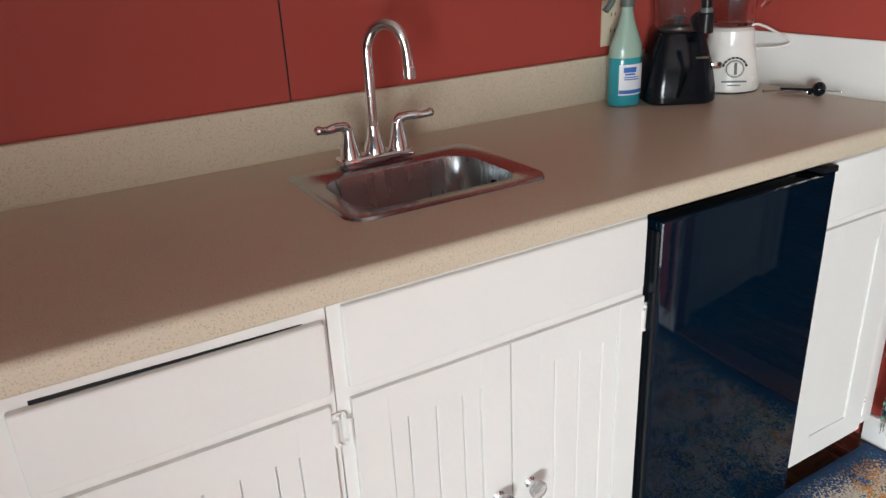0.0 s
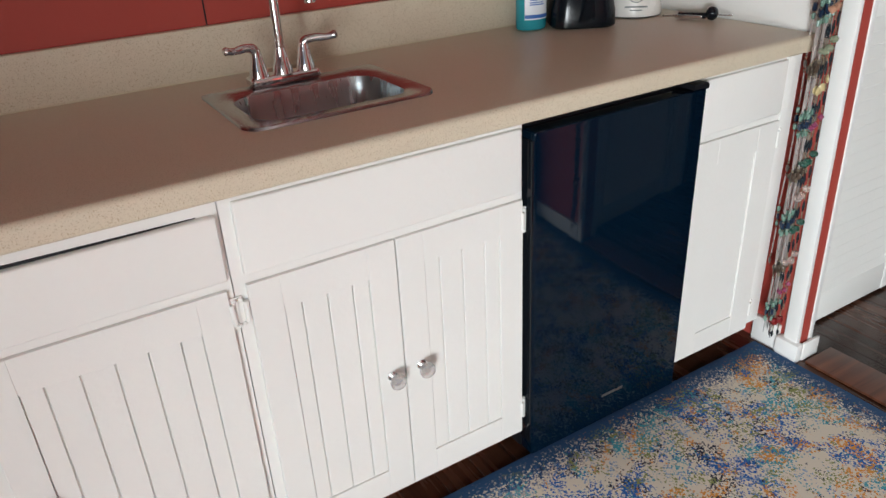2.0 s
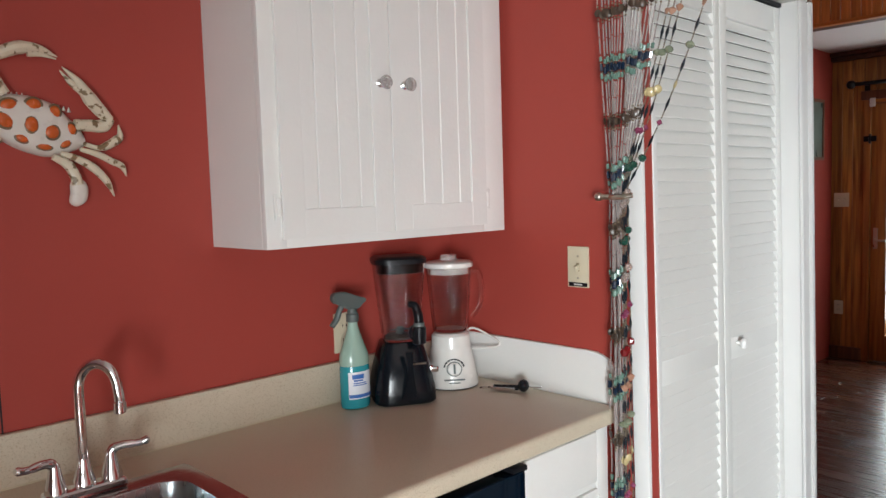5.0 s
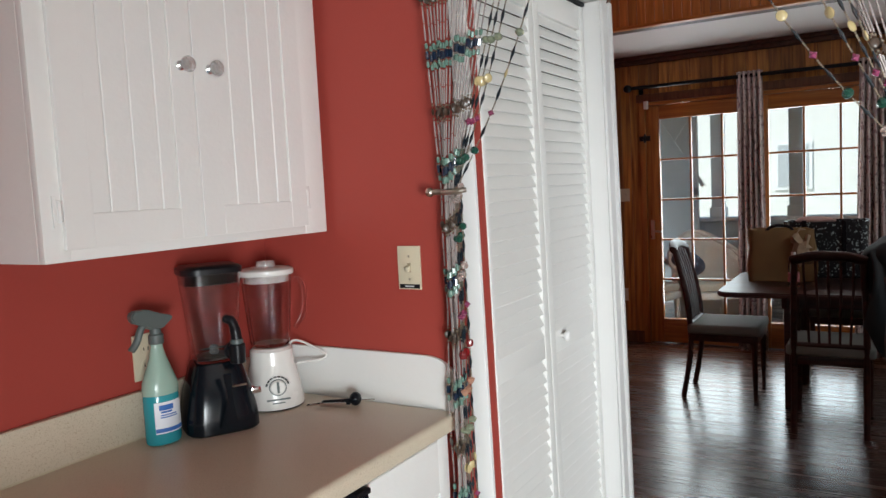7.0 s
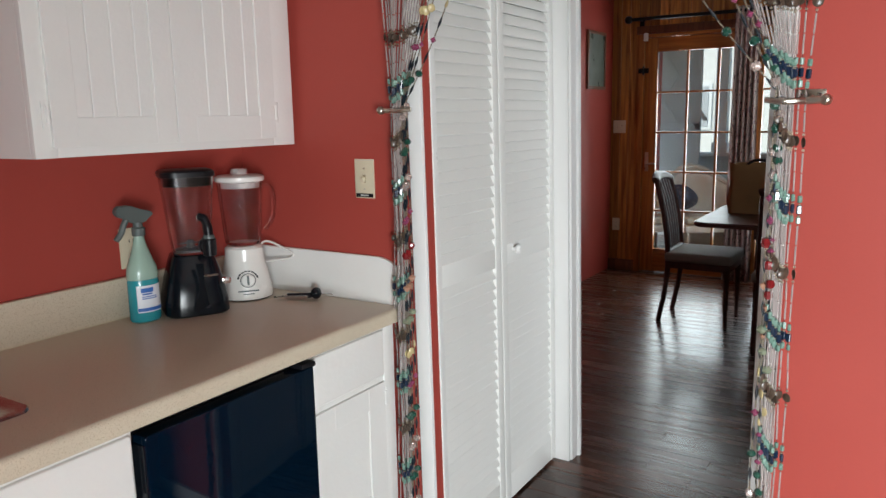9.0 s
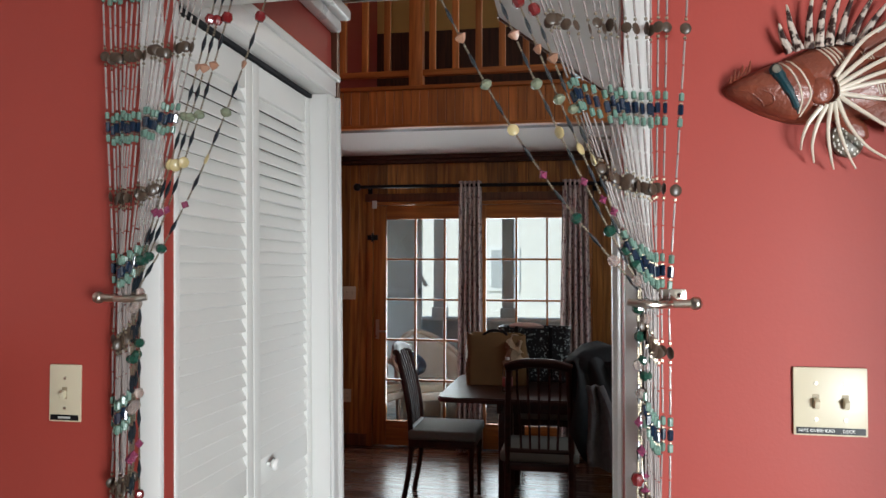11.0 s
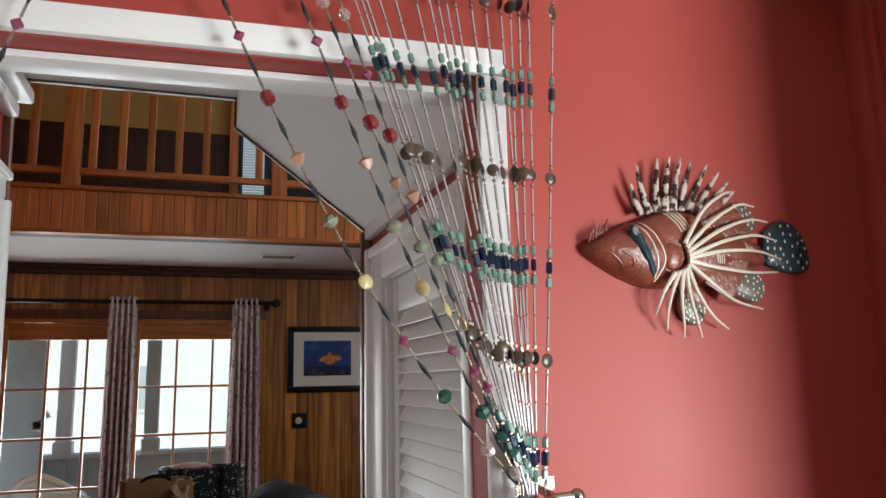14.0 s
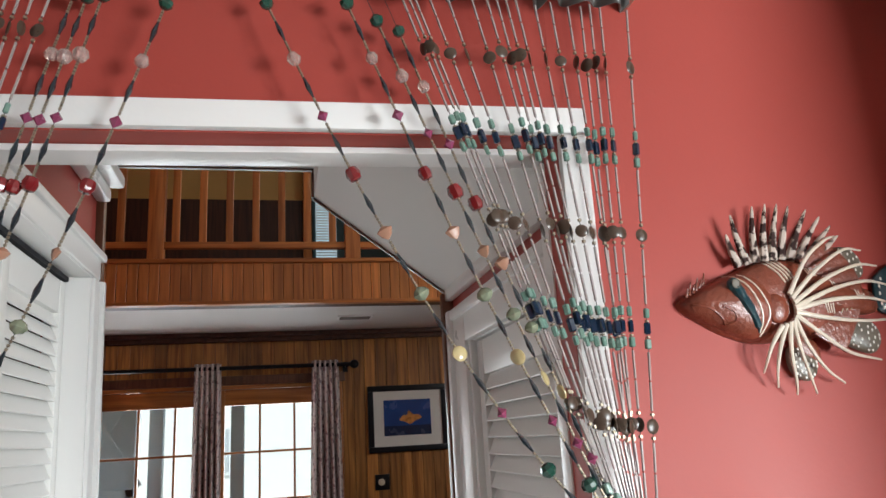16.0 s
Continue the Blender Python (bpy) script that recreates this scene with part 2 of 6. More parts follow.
def ball(r, at=(0, 0, 0), scale=(1, 1, 1), seg=12):
    bm = bmesh.new()
    bmesh.ops.create_uvsphere(bm, u_segments=seg, v_segments=max(6, seg // 2 + 1), radius=r)
    bmesh.ops.transform(bm, matrix=Matrix.Translation(at) @ Matrix.Diagonal((*scale, 1)), verts=bm.verts)
    return bm


def join(*bms):
    """One bmesh out of several; a pair (bmesh, number) sets the material slot."""
    out = bmesh.new()
    for b in bms:
        b, k = b if isinstance(b, tuple) else (b, None)
        if k is not None:
            for f in b.faces:
                f.material_index = k
        tmp = bpy.data.meshes.new("tmp")
        b.to_mesh(tmp)
        b.free()
        out.from_mesh(tmp)
        bpy.data.meshes.remove(tmp)
    return out


def mesh(name, bm, material, smooth=True):
    me = bpy.data.meshes.new(name)
    bmesh.ops.recalc_face_normals(bm, faces=bm.faces)
    if smooth:
        for f in bm.faces:
            f.smooth = True
        for e in bm.edges:
            if len(e.link_faces) == 2 and e.calc_face_angle(0) > 0.6:
                e.smooth = False
    bm.to_mesh(me)
    bm.free()
    for m in material if isinstance(material, (list, tuple)) else [material]:
        me.materials.append(m)
    return me


def part(name, bm, material, parent, label="", kind=""):
    ob = new(name, mesh(name, bm, material))
    ob.parent = parent
    return tagged(ob, label, kind=kind)


def piece(name, me, m, parent):
    """One of many alike pieces, on shared mesh data."""
    ob = new(name, me)
    ob.parent = parent
    ob.matrix_basis = m
    return ob


def thing(name, label, category, at=None, group="", kind=""):
    ob = new(name)
    ob.empty_display_size = 0.1
    if at is not None:
        ob.matrix_basis = at
    return tagged(ob, label, category, group, kind)


def solid(name, bm, material, label, category, group="", at=None, kind=""):
    ob = new(name, mesh(name, bm, material))
    if at is not None:
        ob.matrix_basis = at
    return tagged(ob, label, category, group, kind)


def structure(name, bm, material, label, category):
    return solid(name, bm, material, label, category, kind="structure")


def T(x, y, z):
    return Matrix.Translation((x, y, z))


# ---- the bar room: walls, floor, ceiling ----
WX, BY = 1.828, 1.526            # doorway wall, sink wall
OL, OR, OT = 0.782, -0.075, 2.110  # doorway: sides and head
WB = WX + 0.085                  # back of the doorway wall
FARX, DY = 6.82, 2.05            # far panelled wall, dining room's side wall

sink_wall = structure("wall_north", box(-2.1, WX + 0.6, BY, BY + 0.12, 0, 2.5), RED, "brick-red painted panel wall behind the sink", "wall")
for k, x in enumerate((-0.706, 0.514)):
    part("panel_seam", box(x - 0.0016, x + 0.0016, BY - 0.0012, BY + 0.004, 1.0, 2.44), GAP, sink_wall)
LEAN, SAG = 0.016, 0.016          # the old frame is out of plumb: jamb, head


def lean(bm, y1=9.0):
    """Sets the jamb side out of plumb, for all that lies before y1."""
    for v in bm.verts:
        if v.co.y < y1:
            v.co.y += LEAN * v.co.z
    return bm


def sag(bm):
    """Lets a head piece drop towards the leaning jamb."""
    for v in bm.verts:
        if v.co.z < OT + 0.1:
            v.co.z -= SAG * (v.co.y - OR)
    return bm


OL2 = OL + LEAN * OT
structure("wall_east", join(lean(box(WX, 1.862, OL, OL + 0.051, 0, 2.5), OL + 0.01), box(WX, WB, OL + 0.05, BY, 0, 2.5), box(WX, WB, -0.86, OR - 0.05, 0, 2.5), box(WX, 1.888, OR - 0.0505, OR, 0, 2.4998), sag(box(WX + 0.0005, WB, OR, OL2 + 0.002, OT, 2.4995))), RED, "brick-red painted wall with a cased doorway", "wall")
# only its corner is seen; the length is set to shade the doorway wall
structure("wall_stub", box(1.25, WX, -0.98, -0.86, 0, 2.5), RED, "short brick-red return wall in shade", "wall")
part("corner_molding", join(box(1.785, WX + 0.002, -0.862, -0.835, 0, 2.44, 0.006), box(1.765, 1.79, -0.862, -0.845, 0, 2.44, 0.005)), RED, bpy.data.objects["wall_stub"], "red painted corner moulding")
# unseen south and west walls: taupe is assumed, to keep red bounce down
structure("wall_south", box(-2.1, WB, -3.88, -3.76, 0, 2.5), TAUPE, "unseen wall in an assumed taupe", "wall")
structure("wall_south_return", box(WX, WB, -3.76, -0.98, 0, 2.5), RED, "brick-red painted wall", "wall")
structure("wall_west", join(box(-2.22, -2.1, -1.98, BY + 0.12, 0, 2.5), box(-2.22, -2.1, -3.88, -3.62, 0, 2.5), box(-2.22, -2.1, -3.62, -1.98, 2.0, 2.5)), TAUPE, "unseen wall in an assumed taupe, with the deck door's opening", "wall")
structure("ceiling_bar", box(-2.1, WX, -3.76, BY, 2.44, 2.56), WHITE_CEIL, "white painted ceiling", "ceiling")

cas = thing("trim_doorway", "white painted doorway casing with a red reveal", "door trim", kind="structure")
part("casing", lean(box(WX - 0.016, WX, OL, OL + 0.044, 0.0, OT - 0.015, 0.004)), TRIM, cas)
part("casing", box(WX - 0.016, WX, OR - 0.045, OR, 0.0, OT, 0.004), TRIM, cas)
part("casing", sag(box(WX - 0.017, WX, OR - 0.045, OL2 + 0.044, OT + 0.001, OT + 0.044, 0.004)), TRIM, cas)
part("stop", sag(box(WX + 0.045, WB + 0.02, OR, OL2, OT - 0.012, OT - 0.001, 0.003)), TRIM, cas)
part("inner_jamb", box(1.889, 1.925, OR - 0.049, OR + 0.003, 0, OT - 0.03, 0.003), TRIM, cas)
part("inner_jamb", lean(box(1.863, 1.879, OL - 0.003, OL + 0.049, 0, OT - 0.03, 0.003)), TRIM, cas)
part("plinth", join(box(WX - 0.03, WX - 0.0, OL - 0.012, OL + 0.06, 0, 0.06, 0.006), box(WX + 0.0, 1.90, OL - 0.014, OL - 0.0035, 0, 0.06, 0.005)), TRIM, cas)
bb = structure("baseboard", join(box(WX - 0.018, WX, OL + 0.063, 0.93, 0, 0.085, 0.004), box(WX - 0.018, WX, -0.83, OR - 0.047, 0, 0.085, 0.004)), TRIM, "white painted baseboard", "baseboard")

structure("floor", box(-2.22, 9.6, -4.0, 3.0, -0.12, -0.006), FLOORW, "dark walnut plank floor", "floor")

# ---- hall with the two closets ----
HX = 2.98
HL, HR = 0.86, -0.165            # closet door planes
CZ = 2.44
hl = structure("wall_hall_north", join(lean(box(WB, HX, HL - 0.045, HL + 0.06, 2.15, 2.5)), lean(box(WB, 1.94, HL, HL + 0.06, 0, 2.15)), lean(box(2.893, HX, HL - 0.045, HL + 0.06, 0, 2.15))), RED, "brick-red wall above the closet doors", "wall")
# closet interiors are not seen; dark brown makes the louver gaps read dark
structure("closet_back", join(box(WB, HX, 1.4, 1.5, 0, 2.5), box(HX - 0.08, HX, HL + 0.06, 1.4, 0, 2.5)), DARKWOOD, "unseen closet interior in dark brown, dark behind the louvers", "wall")
structure("closet_back_south", join(box(WB, 2.86, -0.8, -0.7, 0, 2.1), box(2.78, 2.86, -0.7, HR - 0.04, 0, 2.1)), DARKWOOD, "unseen closet interior in dark brown, dark behind the louvers", "wall")
ct = thing("trim_closet", "white moulded casing round the louvered closet doors", "door trim", kind="structure")
part("casing", lean(join(box(2.890, 2.948, HL - 0.068, HL - 0.045, 0.0, 2.128, 0.006, 3), box(2.944, 2.965, HL - 0.08, HL - 0.045, 0.0, 2.128, 0.006, 3))), TRIM, ct)
part("casing", lean(join(box(1.90, 2.948, HL - 0.068, HL - 0.046, 2.129, 2.188, 0.006, 3), box(1.90, 2.965, HL - 0.08, HL - 0.046, 2.184, 2.206, 0.006, 3))), TRIM, ct)
part("jamb", lean(box(2.874, 2.8895, HL - 0.060, HL + 0.05, 0, 2.125, 0.003)), TRIM, ct)
part("head_jamb", lean(box(1.946, 2.8895, HL - 0.060, HL + 0.05, 2.1255, 2.1495, 0.002)), TRIM, ct)
part("jamb", lean(box(1.905, 1.945, HL - 0.045, HL + 0.05, 0, 2.125, 0.003)), TRIM, ct)
# dark strip in place of the shade in the thin gap over the doors
part("gap_strip", lean(box(1.945, 2.876, HL - 0.006, HL + 0.03, 2.112, 2.124)), GAP, ct, "dark strip painted as the shaded gap above the closet doors")
part("corner_post", lean(box(2.966, 3.0, HL - 0.066, HL + 0.06, 0, 2.5, 0.004)), TRIMW, ct, "dark brown wood corner trim")
part("crown", lean(join(box(WB + 0.001, 2.965, HL - 0.12, HL - 0.046, 2.40, 2.438, 0.01), box(WB + 0.001, 2.965, HL - 0.085, HL - 0.046, 2.36, 2.40, 0.01))), TRIM, ct)

hr = structure("wall_hall_south", join(box(WB, 2.86, HR - 0.04, HR + 0.03, 1.96, 2.06), box(2.72, 2.86, HR - 0.04, HR + 0.03, 0, 1.96), box(WB, 1.975, HR - 0.04, HR + 0.03, 0, 1.96)), RED, "brick-red wall above the low closet door", "wall")
cs = thing("trim_closet_south", "white moulded casing round the low louvered door", "door trim", kind="structure")
part("casing", join(box(2.66, 2.80, HR + 0.03, HR + 0.05, 0, 1.985, 0.006), box(2.775, 2.81, HR + 0.03, HR + 0.064, 0, 2.0, 0.008)), TRIM, cs)
part("casing", join(box(WB + 0.01, 2.659, HR + 0.031, HR + 0.05, 1.90, 1.975, 0.006), box(WB + 0.01, 2.774, HR + 0.031, HR + 0.06, 1.97, 1.998, 0.006)), TRIM, cs)
part("jamb", box(2.64, 2.66, HR - 0.035, HR + 0.04, 0, 1.9, 0.003), TRIM, cs)
part("jamb", box(1.975, 2.66, HR - 0.035, HR + 0.03, 1.897, 1.93, 0.003), TRIM, cs)
part("jamb", box(1.96, 1.982, HR - 0.035, HR + 0.035, 0, 1.9, 0.003), TRIM, cs)
part("corner_post", box(2.84, 2.872, HR - 0.03, HR + 0.062, 0, 2.06, 0.003), TRIMW, cs, "dark brown wood corner trim")
part("crown", box(WB + 0.001, 2.84, HR + 0.032, HR + 0.055, 2.035, 2.07, 0.006), TRIM, cs)

SY, SZ, SLY, SLZ = 0.25, 2.352, HR + 0.03, 2.06
soffit = prism([(SLY, SLZ), (SY, SZ), (SY, CZ), (SY, 2.56), (SLY - 0.9, 2.56), (SLY - 0.9, SLZ)], 2.872 - WB)
rot(T(WB, 0, 0) @ Matrix(((0, 1, 0, 0), (1, 0, 0, 0), (0, 0, 1, 0), (0, 0, 0, 1))), soffit)
structure("ceiling_slope", soffit, WHITE_CEIL, "white sloped underside of the stairs", "ceiling")
structure("ceiling_hall", box(WB, 2.872, SY, 1.5, CZ, 2.56), WHITE_CEIL, "white hall ceiling", "ceiling")
edge = thing("trim_soffit", "thin dark wood edging along the stair soffit", "trim", kind="structure")
d = Vector((0, SY - SLY, SZ - SLZ))
for a, b in (((2.876, SLY, SLZ), (2.876, SY, SZ)), ((2.876, SY, SZ), (2.876, SY, CZ)), ((2.876, SY, CZ), (2.876, HL - 0.05, CZ))):
    part("edging", tube([a, b], 0.009, 4), TRIMW, edge)


def bifold(name, x0, x1, y, z1, face, knob=None):
    """A louvered door leaf in the plane y, its front towards face (-1 or 1)."""
    th = thing(name, "white painted louvered bifold closet door leaf", "closet door", group="louvered closet doors")
    st, t = 0.042, 0.028
    k_ = LEAN if face < 0 else 0.0

    def plumb(bm):
        return lean(bm) if face < 0 else bm

    part("stile", plumb(box(x0, x0 + st, y, y + t, 0.012, z1, 0.003)), WHITE, th)
    part("stile", plumb(box(x1 - st, x1, y, y + t, 0.012, z1, 0.003)), WHITE, th)
    mid = z1 * 0.455
    for a, b in ((0.012, 0.11), (mid - 0.035, mid + 0.035), (z1 - 0.085, z1)):
        part("rail", plumb(box(x0 + st, x1 - st, y + 0.002, y + t - 0.002, a, b, 0.002)), WHITE, th)
    sl = mesh("slat", box(0, x1 - x0 - 2 * st, -0.003, 0.003, -0.0215, 0.0215, 0.0015, 1), WHITE)
    for a, b in ((0.11, mid - 0.035), (mid + 0.035, z1 - 0.085)):
        n = int((b - a) / 0.0365)
        for i in range(n):
            z = a + (i + 0.5) * (b - a) / n
            tilt = (random.uniform(-1.5, 1.5) + 25) * face
            piece("slat", sl, T(x0 + st, y + (0.0115 if face < 0 else t - 0.0115) + k_ * z, z) @ pose(0, 0, 0, tilt), th)
    if knob:
        k = lathe([(0.006, 0), (0.006, 0.012), (0.016, 0.018), (0.018, 0.026), (0.012, 0.033), (0.0, 0.035)], 16)
        rot(T(knob, y + k_ * 0.975 if face < 0 else y + t, 0.975) @ pose(0, 0, 0, 90 if face < 0 else -90), k)
        part("knob", k, TRIM, th, "round white knob")
    return th


bifold("bifold_door", 1.958, 2.412, HL, 2.108, -1)
bifold("bifold_door", 2.416, 2.872, HL, 2.108, -1, knob=2.50)
bifold("bifold_door", 1.985, 2.635, HR - 0.004, 1.894, 1)

# ---- bar cabinets ----
FY = 0.905                        # front of doors and drawers
Z0, CT = 0.085, 0.914             # cabinet bottom, counter top


def hinge(th, x, z, side):
    part("hinge", join(box(x - 0.004, x + 0.014 * side, FY + 0.0055, FY + 0.0095, z - 0.03, z + 0.03, 0.001), tube([(x, FY + 0.003, z - 0.02), (x, FY + 0.003, z + 0.02)], 0.0055, 8), ball(0.004, (x + 0.007 * side, FY + 0.0045, z + 0.024)), ball(0.004, (x + 0.007 * side, FY + 0.0045, z - 0.024))), WHITE, th, "white painted cabinet hinge")


def knob_at(th, x, y, z):
    a = lathe([(0.011, 0), (0.011, 0.003), (0.0065, 0.007), (0.0065, 0.015), (0.010, 0.018)], 16)
    b = lathe([(0.010, 0.0), (0.0165, 0.005), (0.0175, 0.012), (0.015, 0.016), (0.0, 0.0175)], 20)
    m = T(x, y, z) @ pose(0, 0, 0, 90)
    rot(m, a)
    rot(m @ T(0, 0, 0.017), b)
    kb = part("knob", a, CHROME, th, "chrome knob stem")
    part("knob_head", b, CRYSTAL, kb, "clear acrylic knob head")


def panel_door(parent, x0, x1, z0, z1, fy, knob=None, grooves=4, m=0.058, mt=0.066):
    """A framed door with recessed tongue-and-groove boards."""
    dr = part("door", box(x0, x1, fy + 0.009, fy + 0.018, z0, z1, 0.002), WHITE, parent)
    part("stile", box(x0, x0 + m, fy, fy + 0.0095, z0, z1, 0.0008, 1), WHITE, dr)
    part("stile", box(x1 - m, x1, fy, fy + 0.0095, z0, z1, 0.0008, 1), WHITE, dr)
    part("rail", box(x0 + m, x1 - m, fy + 0.0001, fy + 0.0095, z0, z0 + mt, 0.0005, 1), WHITE, dr)
    part("rail", box(x0 + m, x1 - m, fy + 0.0001, fy + 0.0095, z1 - mt, z1, 0.0005, 1), WHITE, dr)
    wide = [1.0] * grooves
    if grooves > 1:
        wide[0] = wide[-1] = 0.68
    step, a = (x1 - x0 - 2 * m) / sum(wide), x0 + m
    for w in wide:
        part("board", box(a + 0.0007, a + w * step - 0.0007, fy + 0.0035, fy + 0.0092, z0 + mt, z1 - mt, 0.0016, 1), WHITE, dr)
        a += w * step
    if knob:
        knob_at(dr, knob[0], fy, knob[1])
    return dr


def drawer_front(parent, x0, x1, z0, z1, tip=0.0):
    b = box(x0, x1, FY, FY + 0.018, z0, z1, 0.005, 3)
    if tip:
        rot(T(0, FY + 0.018, z0) @ pose(0, 0, 0, tip) @ T(0, -FY - 0.018, -z0), b)
    return part("drawer_front", b, WHITE, parent)


def base_unit(x0, x1, label):
    th = thing("base_cabinet", label, "cabinet", group="base cabinets")
    for a in (x0, x1 - 0.018):
        part("side_panel", box(a, a + 0.018, FY + 0.0405, BY - 0.0105, Z0, 0.868), WHITE, th)
    part("bottom_panel", box(x0 + 0.0185, x1 - 0.0185, FY + 0.0405, BY - 0.0105, Z0, Z0 + 0.018), WHITE, th)
    part("back_panel", box(x0 + 0.0185, x1 - 0.0185, BY - 0.02, BY - 0.0105, Z0 + 0.0185, 0.868), WHITE, th)
    part("face_frame", join(box(x0, x0 + 0.042, FY + 0.0098, FY + 0.04, Z0, 0.868), box(x1 - 0.042, x1, FY + 0.0098, FY + 0.04, Z0, 0.868), box(x0 + 0.042, x1 - 0.042, FY + 0.0098, FY + 0.04, 0.835, 0.868), box(x0 + 0.042, x1 - 0.042, FY + 0.0098, FY + 0.04, 0.69, 0.73), box(x0 + 0.042, x1 - 0.042, FY + 0.0098, FY + 0.04, Z0, 0.11)), WHITE, th)
    part("toe_kick", box(x0, x1, FY + 0.085, FY + 0.1, 0.0, Z0 - 0.002), KICK, th, "red-brown wooden toe kick")
    return th


u = base_unit(-0.545, -0.118, "white painted base cabinet with a beadboard door")
drawer_front(u, -0.525, -0.135, 0.722, 0.852)
panel_door(u, -0.525, -0.135, 0.095, 0.702, FY, grooves=6)
u = base_unit(-0.116, 0.320, "white painted base cabinet, its drawer slightly open at the top")
drawer_front(u, -0.078, 0.314, 0.722, 0.842, tip=2.0)
# near-black strip on the face frame, painting the shade inside the drawer's gap
part("gap", rot(T(0, FY + 0.0082, 0), prism([(-0.052, 0.8395), (0.285, 0.8425), (0.285, 0.8435), (-0.052, 0.8475)], 0.002)), GAP, u, "dark strip painted as the shaded gap above the leaning drawer front")
panel_door(u, -0.080, 0.308, 0.095, 0.704, FY, knob=(-0.05, 0.42), grooves=6, m=0.054)
hinge(u, 0.311, 0.655, 1)
hinge(u, 0.311, 0.16, 1)
u = base_unit(0.322, 0.930, "white painted sink cabinet with two beadboard doors")
drawer_front(u, 0.342, 0.924, 0.722, 0.856)
panel_door(u, 0.342, 0.626, 0.095, 0.704, FY, knob=(0.596, 0.405))
panel_door(u, 0.629, 0.926, 0.095, 0.704, FY, knob=(0.664, 0.405))
for z in (0.655, 0.16):
    hinge(u, 0.336, z, -1)
    hinge(u, 0.926, z, 1)
u = base_unit(1.440, 1.795, "narrow white base cabinet beside the refrigerator")
drawer_front(u, 1.446, 1.742, 0.722, 0.858)
panel_door(u, 1.446, 1.742, 0.075, 0.704, FY, grooves=1, m=0.075)
for z in (0.655, 0.14):
    hinge(u, 1.745, z, 1)
part("end_stile", box(1.746, 1.795, FY + 0.004, FY + 0.0097, 0.0862, 0.868, 0.001), WHITE, u)

# counter with the hole for the sink
X0, X1 = -1.4, 1.806
SX0, SX1, SYF, SYB = 0.452, 0.800, 1.076, 1.345
ctr = thing("countertop", "speckled beige laminate countertop with a rounded front edge", "countertop")
edge_prof = [(0.890 - 0.006 * math.sin(a), CT - 0.036 - 0.006 * math.cos(a)) for a in [math.pi / 2 * i / 3 for i in range(4)]] + [(0.897 - 0.013 * math.cos(a), CT - 0.013 + 0.013 * math.sin(a)) for a in [math.pi / 2 * i / 6 for i in range(7)]] + [(0.93, CT), (0.93, CT - 0.042)]
eb = bmesh.new()
ra = [eb.verts.new((X0, y, z)) for y, z in edge_prof]
rb = [eb.verts.new((X1, y, z)) for y, z in edge_prof]
for i in range(len(ra)):
    eb.faces.new((ra[i], ra[(i + 1) % len(ra)], rb[(i + 1) % len(rb)], rb[i]))
eb.faces.new(ra[::-1])
eb.faces.new(rb)
top = join(eb, box(X0, SX0, 0.93, BY - 0.019, CT - 0.04, CT), box(SX1, X1, 0.93, BY - 0.019, CT - 0.04, CT), box(SX0, SX1, 0.93, SYF, CT - 0.04, CT), box(SX0, SX1, SYB, BY - 0.019, CT - 0.04, CT))
part("top", top, LAMINATE, ctr)
part("backsplash", box(X0, X1 + 0.003, BY - 0.02, BY - 0.001, CT - 0.03, 1.027, 0.006, 3), LAMINATE, ctr)
part("caulk", tube([(X0, BY - 0.0215, CT + 0.001), (X1, BY - 0.0215, CT + 0.001)], 0.002, 6), IVORY, ctr)
es = [(0.872, CT - 0.005), (0.872, 0.955)] + [(0.885 + 0.105 * (1 - math.cos(a)) - 0.013, 0.955 + 0.097 * math.sin(a)) for a in [math.pi / 2 * i / 8 for i in range(1, 9)]] + [(BY - 0.021, 1.052), (BY - 0.021, CT - 0.005)]
eb = prism(es, 0.014, 0.002)
rot(T(WX - 0.0155, 0, 0) @ Matrix(((0, 1, 0, 0), (1, 0, 0, 0), (0, 0, 1, 0), (0, 0, 0, 1))), eb)
solid("side_splash", eb, WHITE, "white painted side splash with a curved front end", "splashback")

# ---- sink and faucet ----
sink = thing("bar_sink", "small stainless steel drop-in bar sink with clipped corners", "sink")
RX0, RX1, RY0, RY1, c = 0.428, 0.828, 1.050, 1.372, 0.022
outer = [(RX0 + c, RY0), (RX1 - c, RY0), (RX1, RY0 + c), (RX1, RY1 - c), (RX1 - c, RY1), (RX0 + c, RY1), (RX0, RY1 - c), (RX0, RY0 + c)]


def rounded(x0, x1, y0, y1, r, n=6):
    out = []
    for cx, cy, a0 in ((x1 - r, y0 + r, -90), (x1 - r, y1 - r, 0), (x0 + r, y1 - r, 90), (x0 + r, y0 + r, 180)):
        for i in range(n + 1):
            a = radians(a0 + 90 * i / n)
            out.append((cx + r * math.cos(a), cy + r * math.sin(a)))
    return out


def loops(rings, cap=True):
    """Skin between loops of equal count, the last one closed."""
    bm = bmesh.new()
    vs = [[bm.verts.new(p) for p in ring] for ring in rings]
    n = len(vs[0])
    for a, b in zip(vs, vs[1:]):
        for i in range(n):
            bm.faces.new((a[i], a[(i + 1) % n], b[(i + 1) % n], b[i]))
    if cap:
        bm.faces.new(vs[-1])
    return bm


BX0, BX1, BY0, BY1 = 0.468, 0.786, 1.086, 1.290
oct_ring = []
hole = rounded(BX0, BX1, BY0, BY1, 0.05)
mid = ((RX0 + RX1) / 2, (RY0 + RY1) / 2)
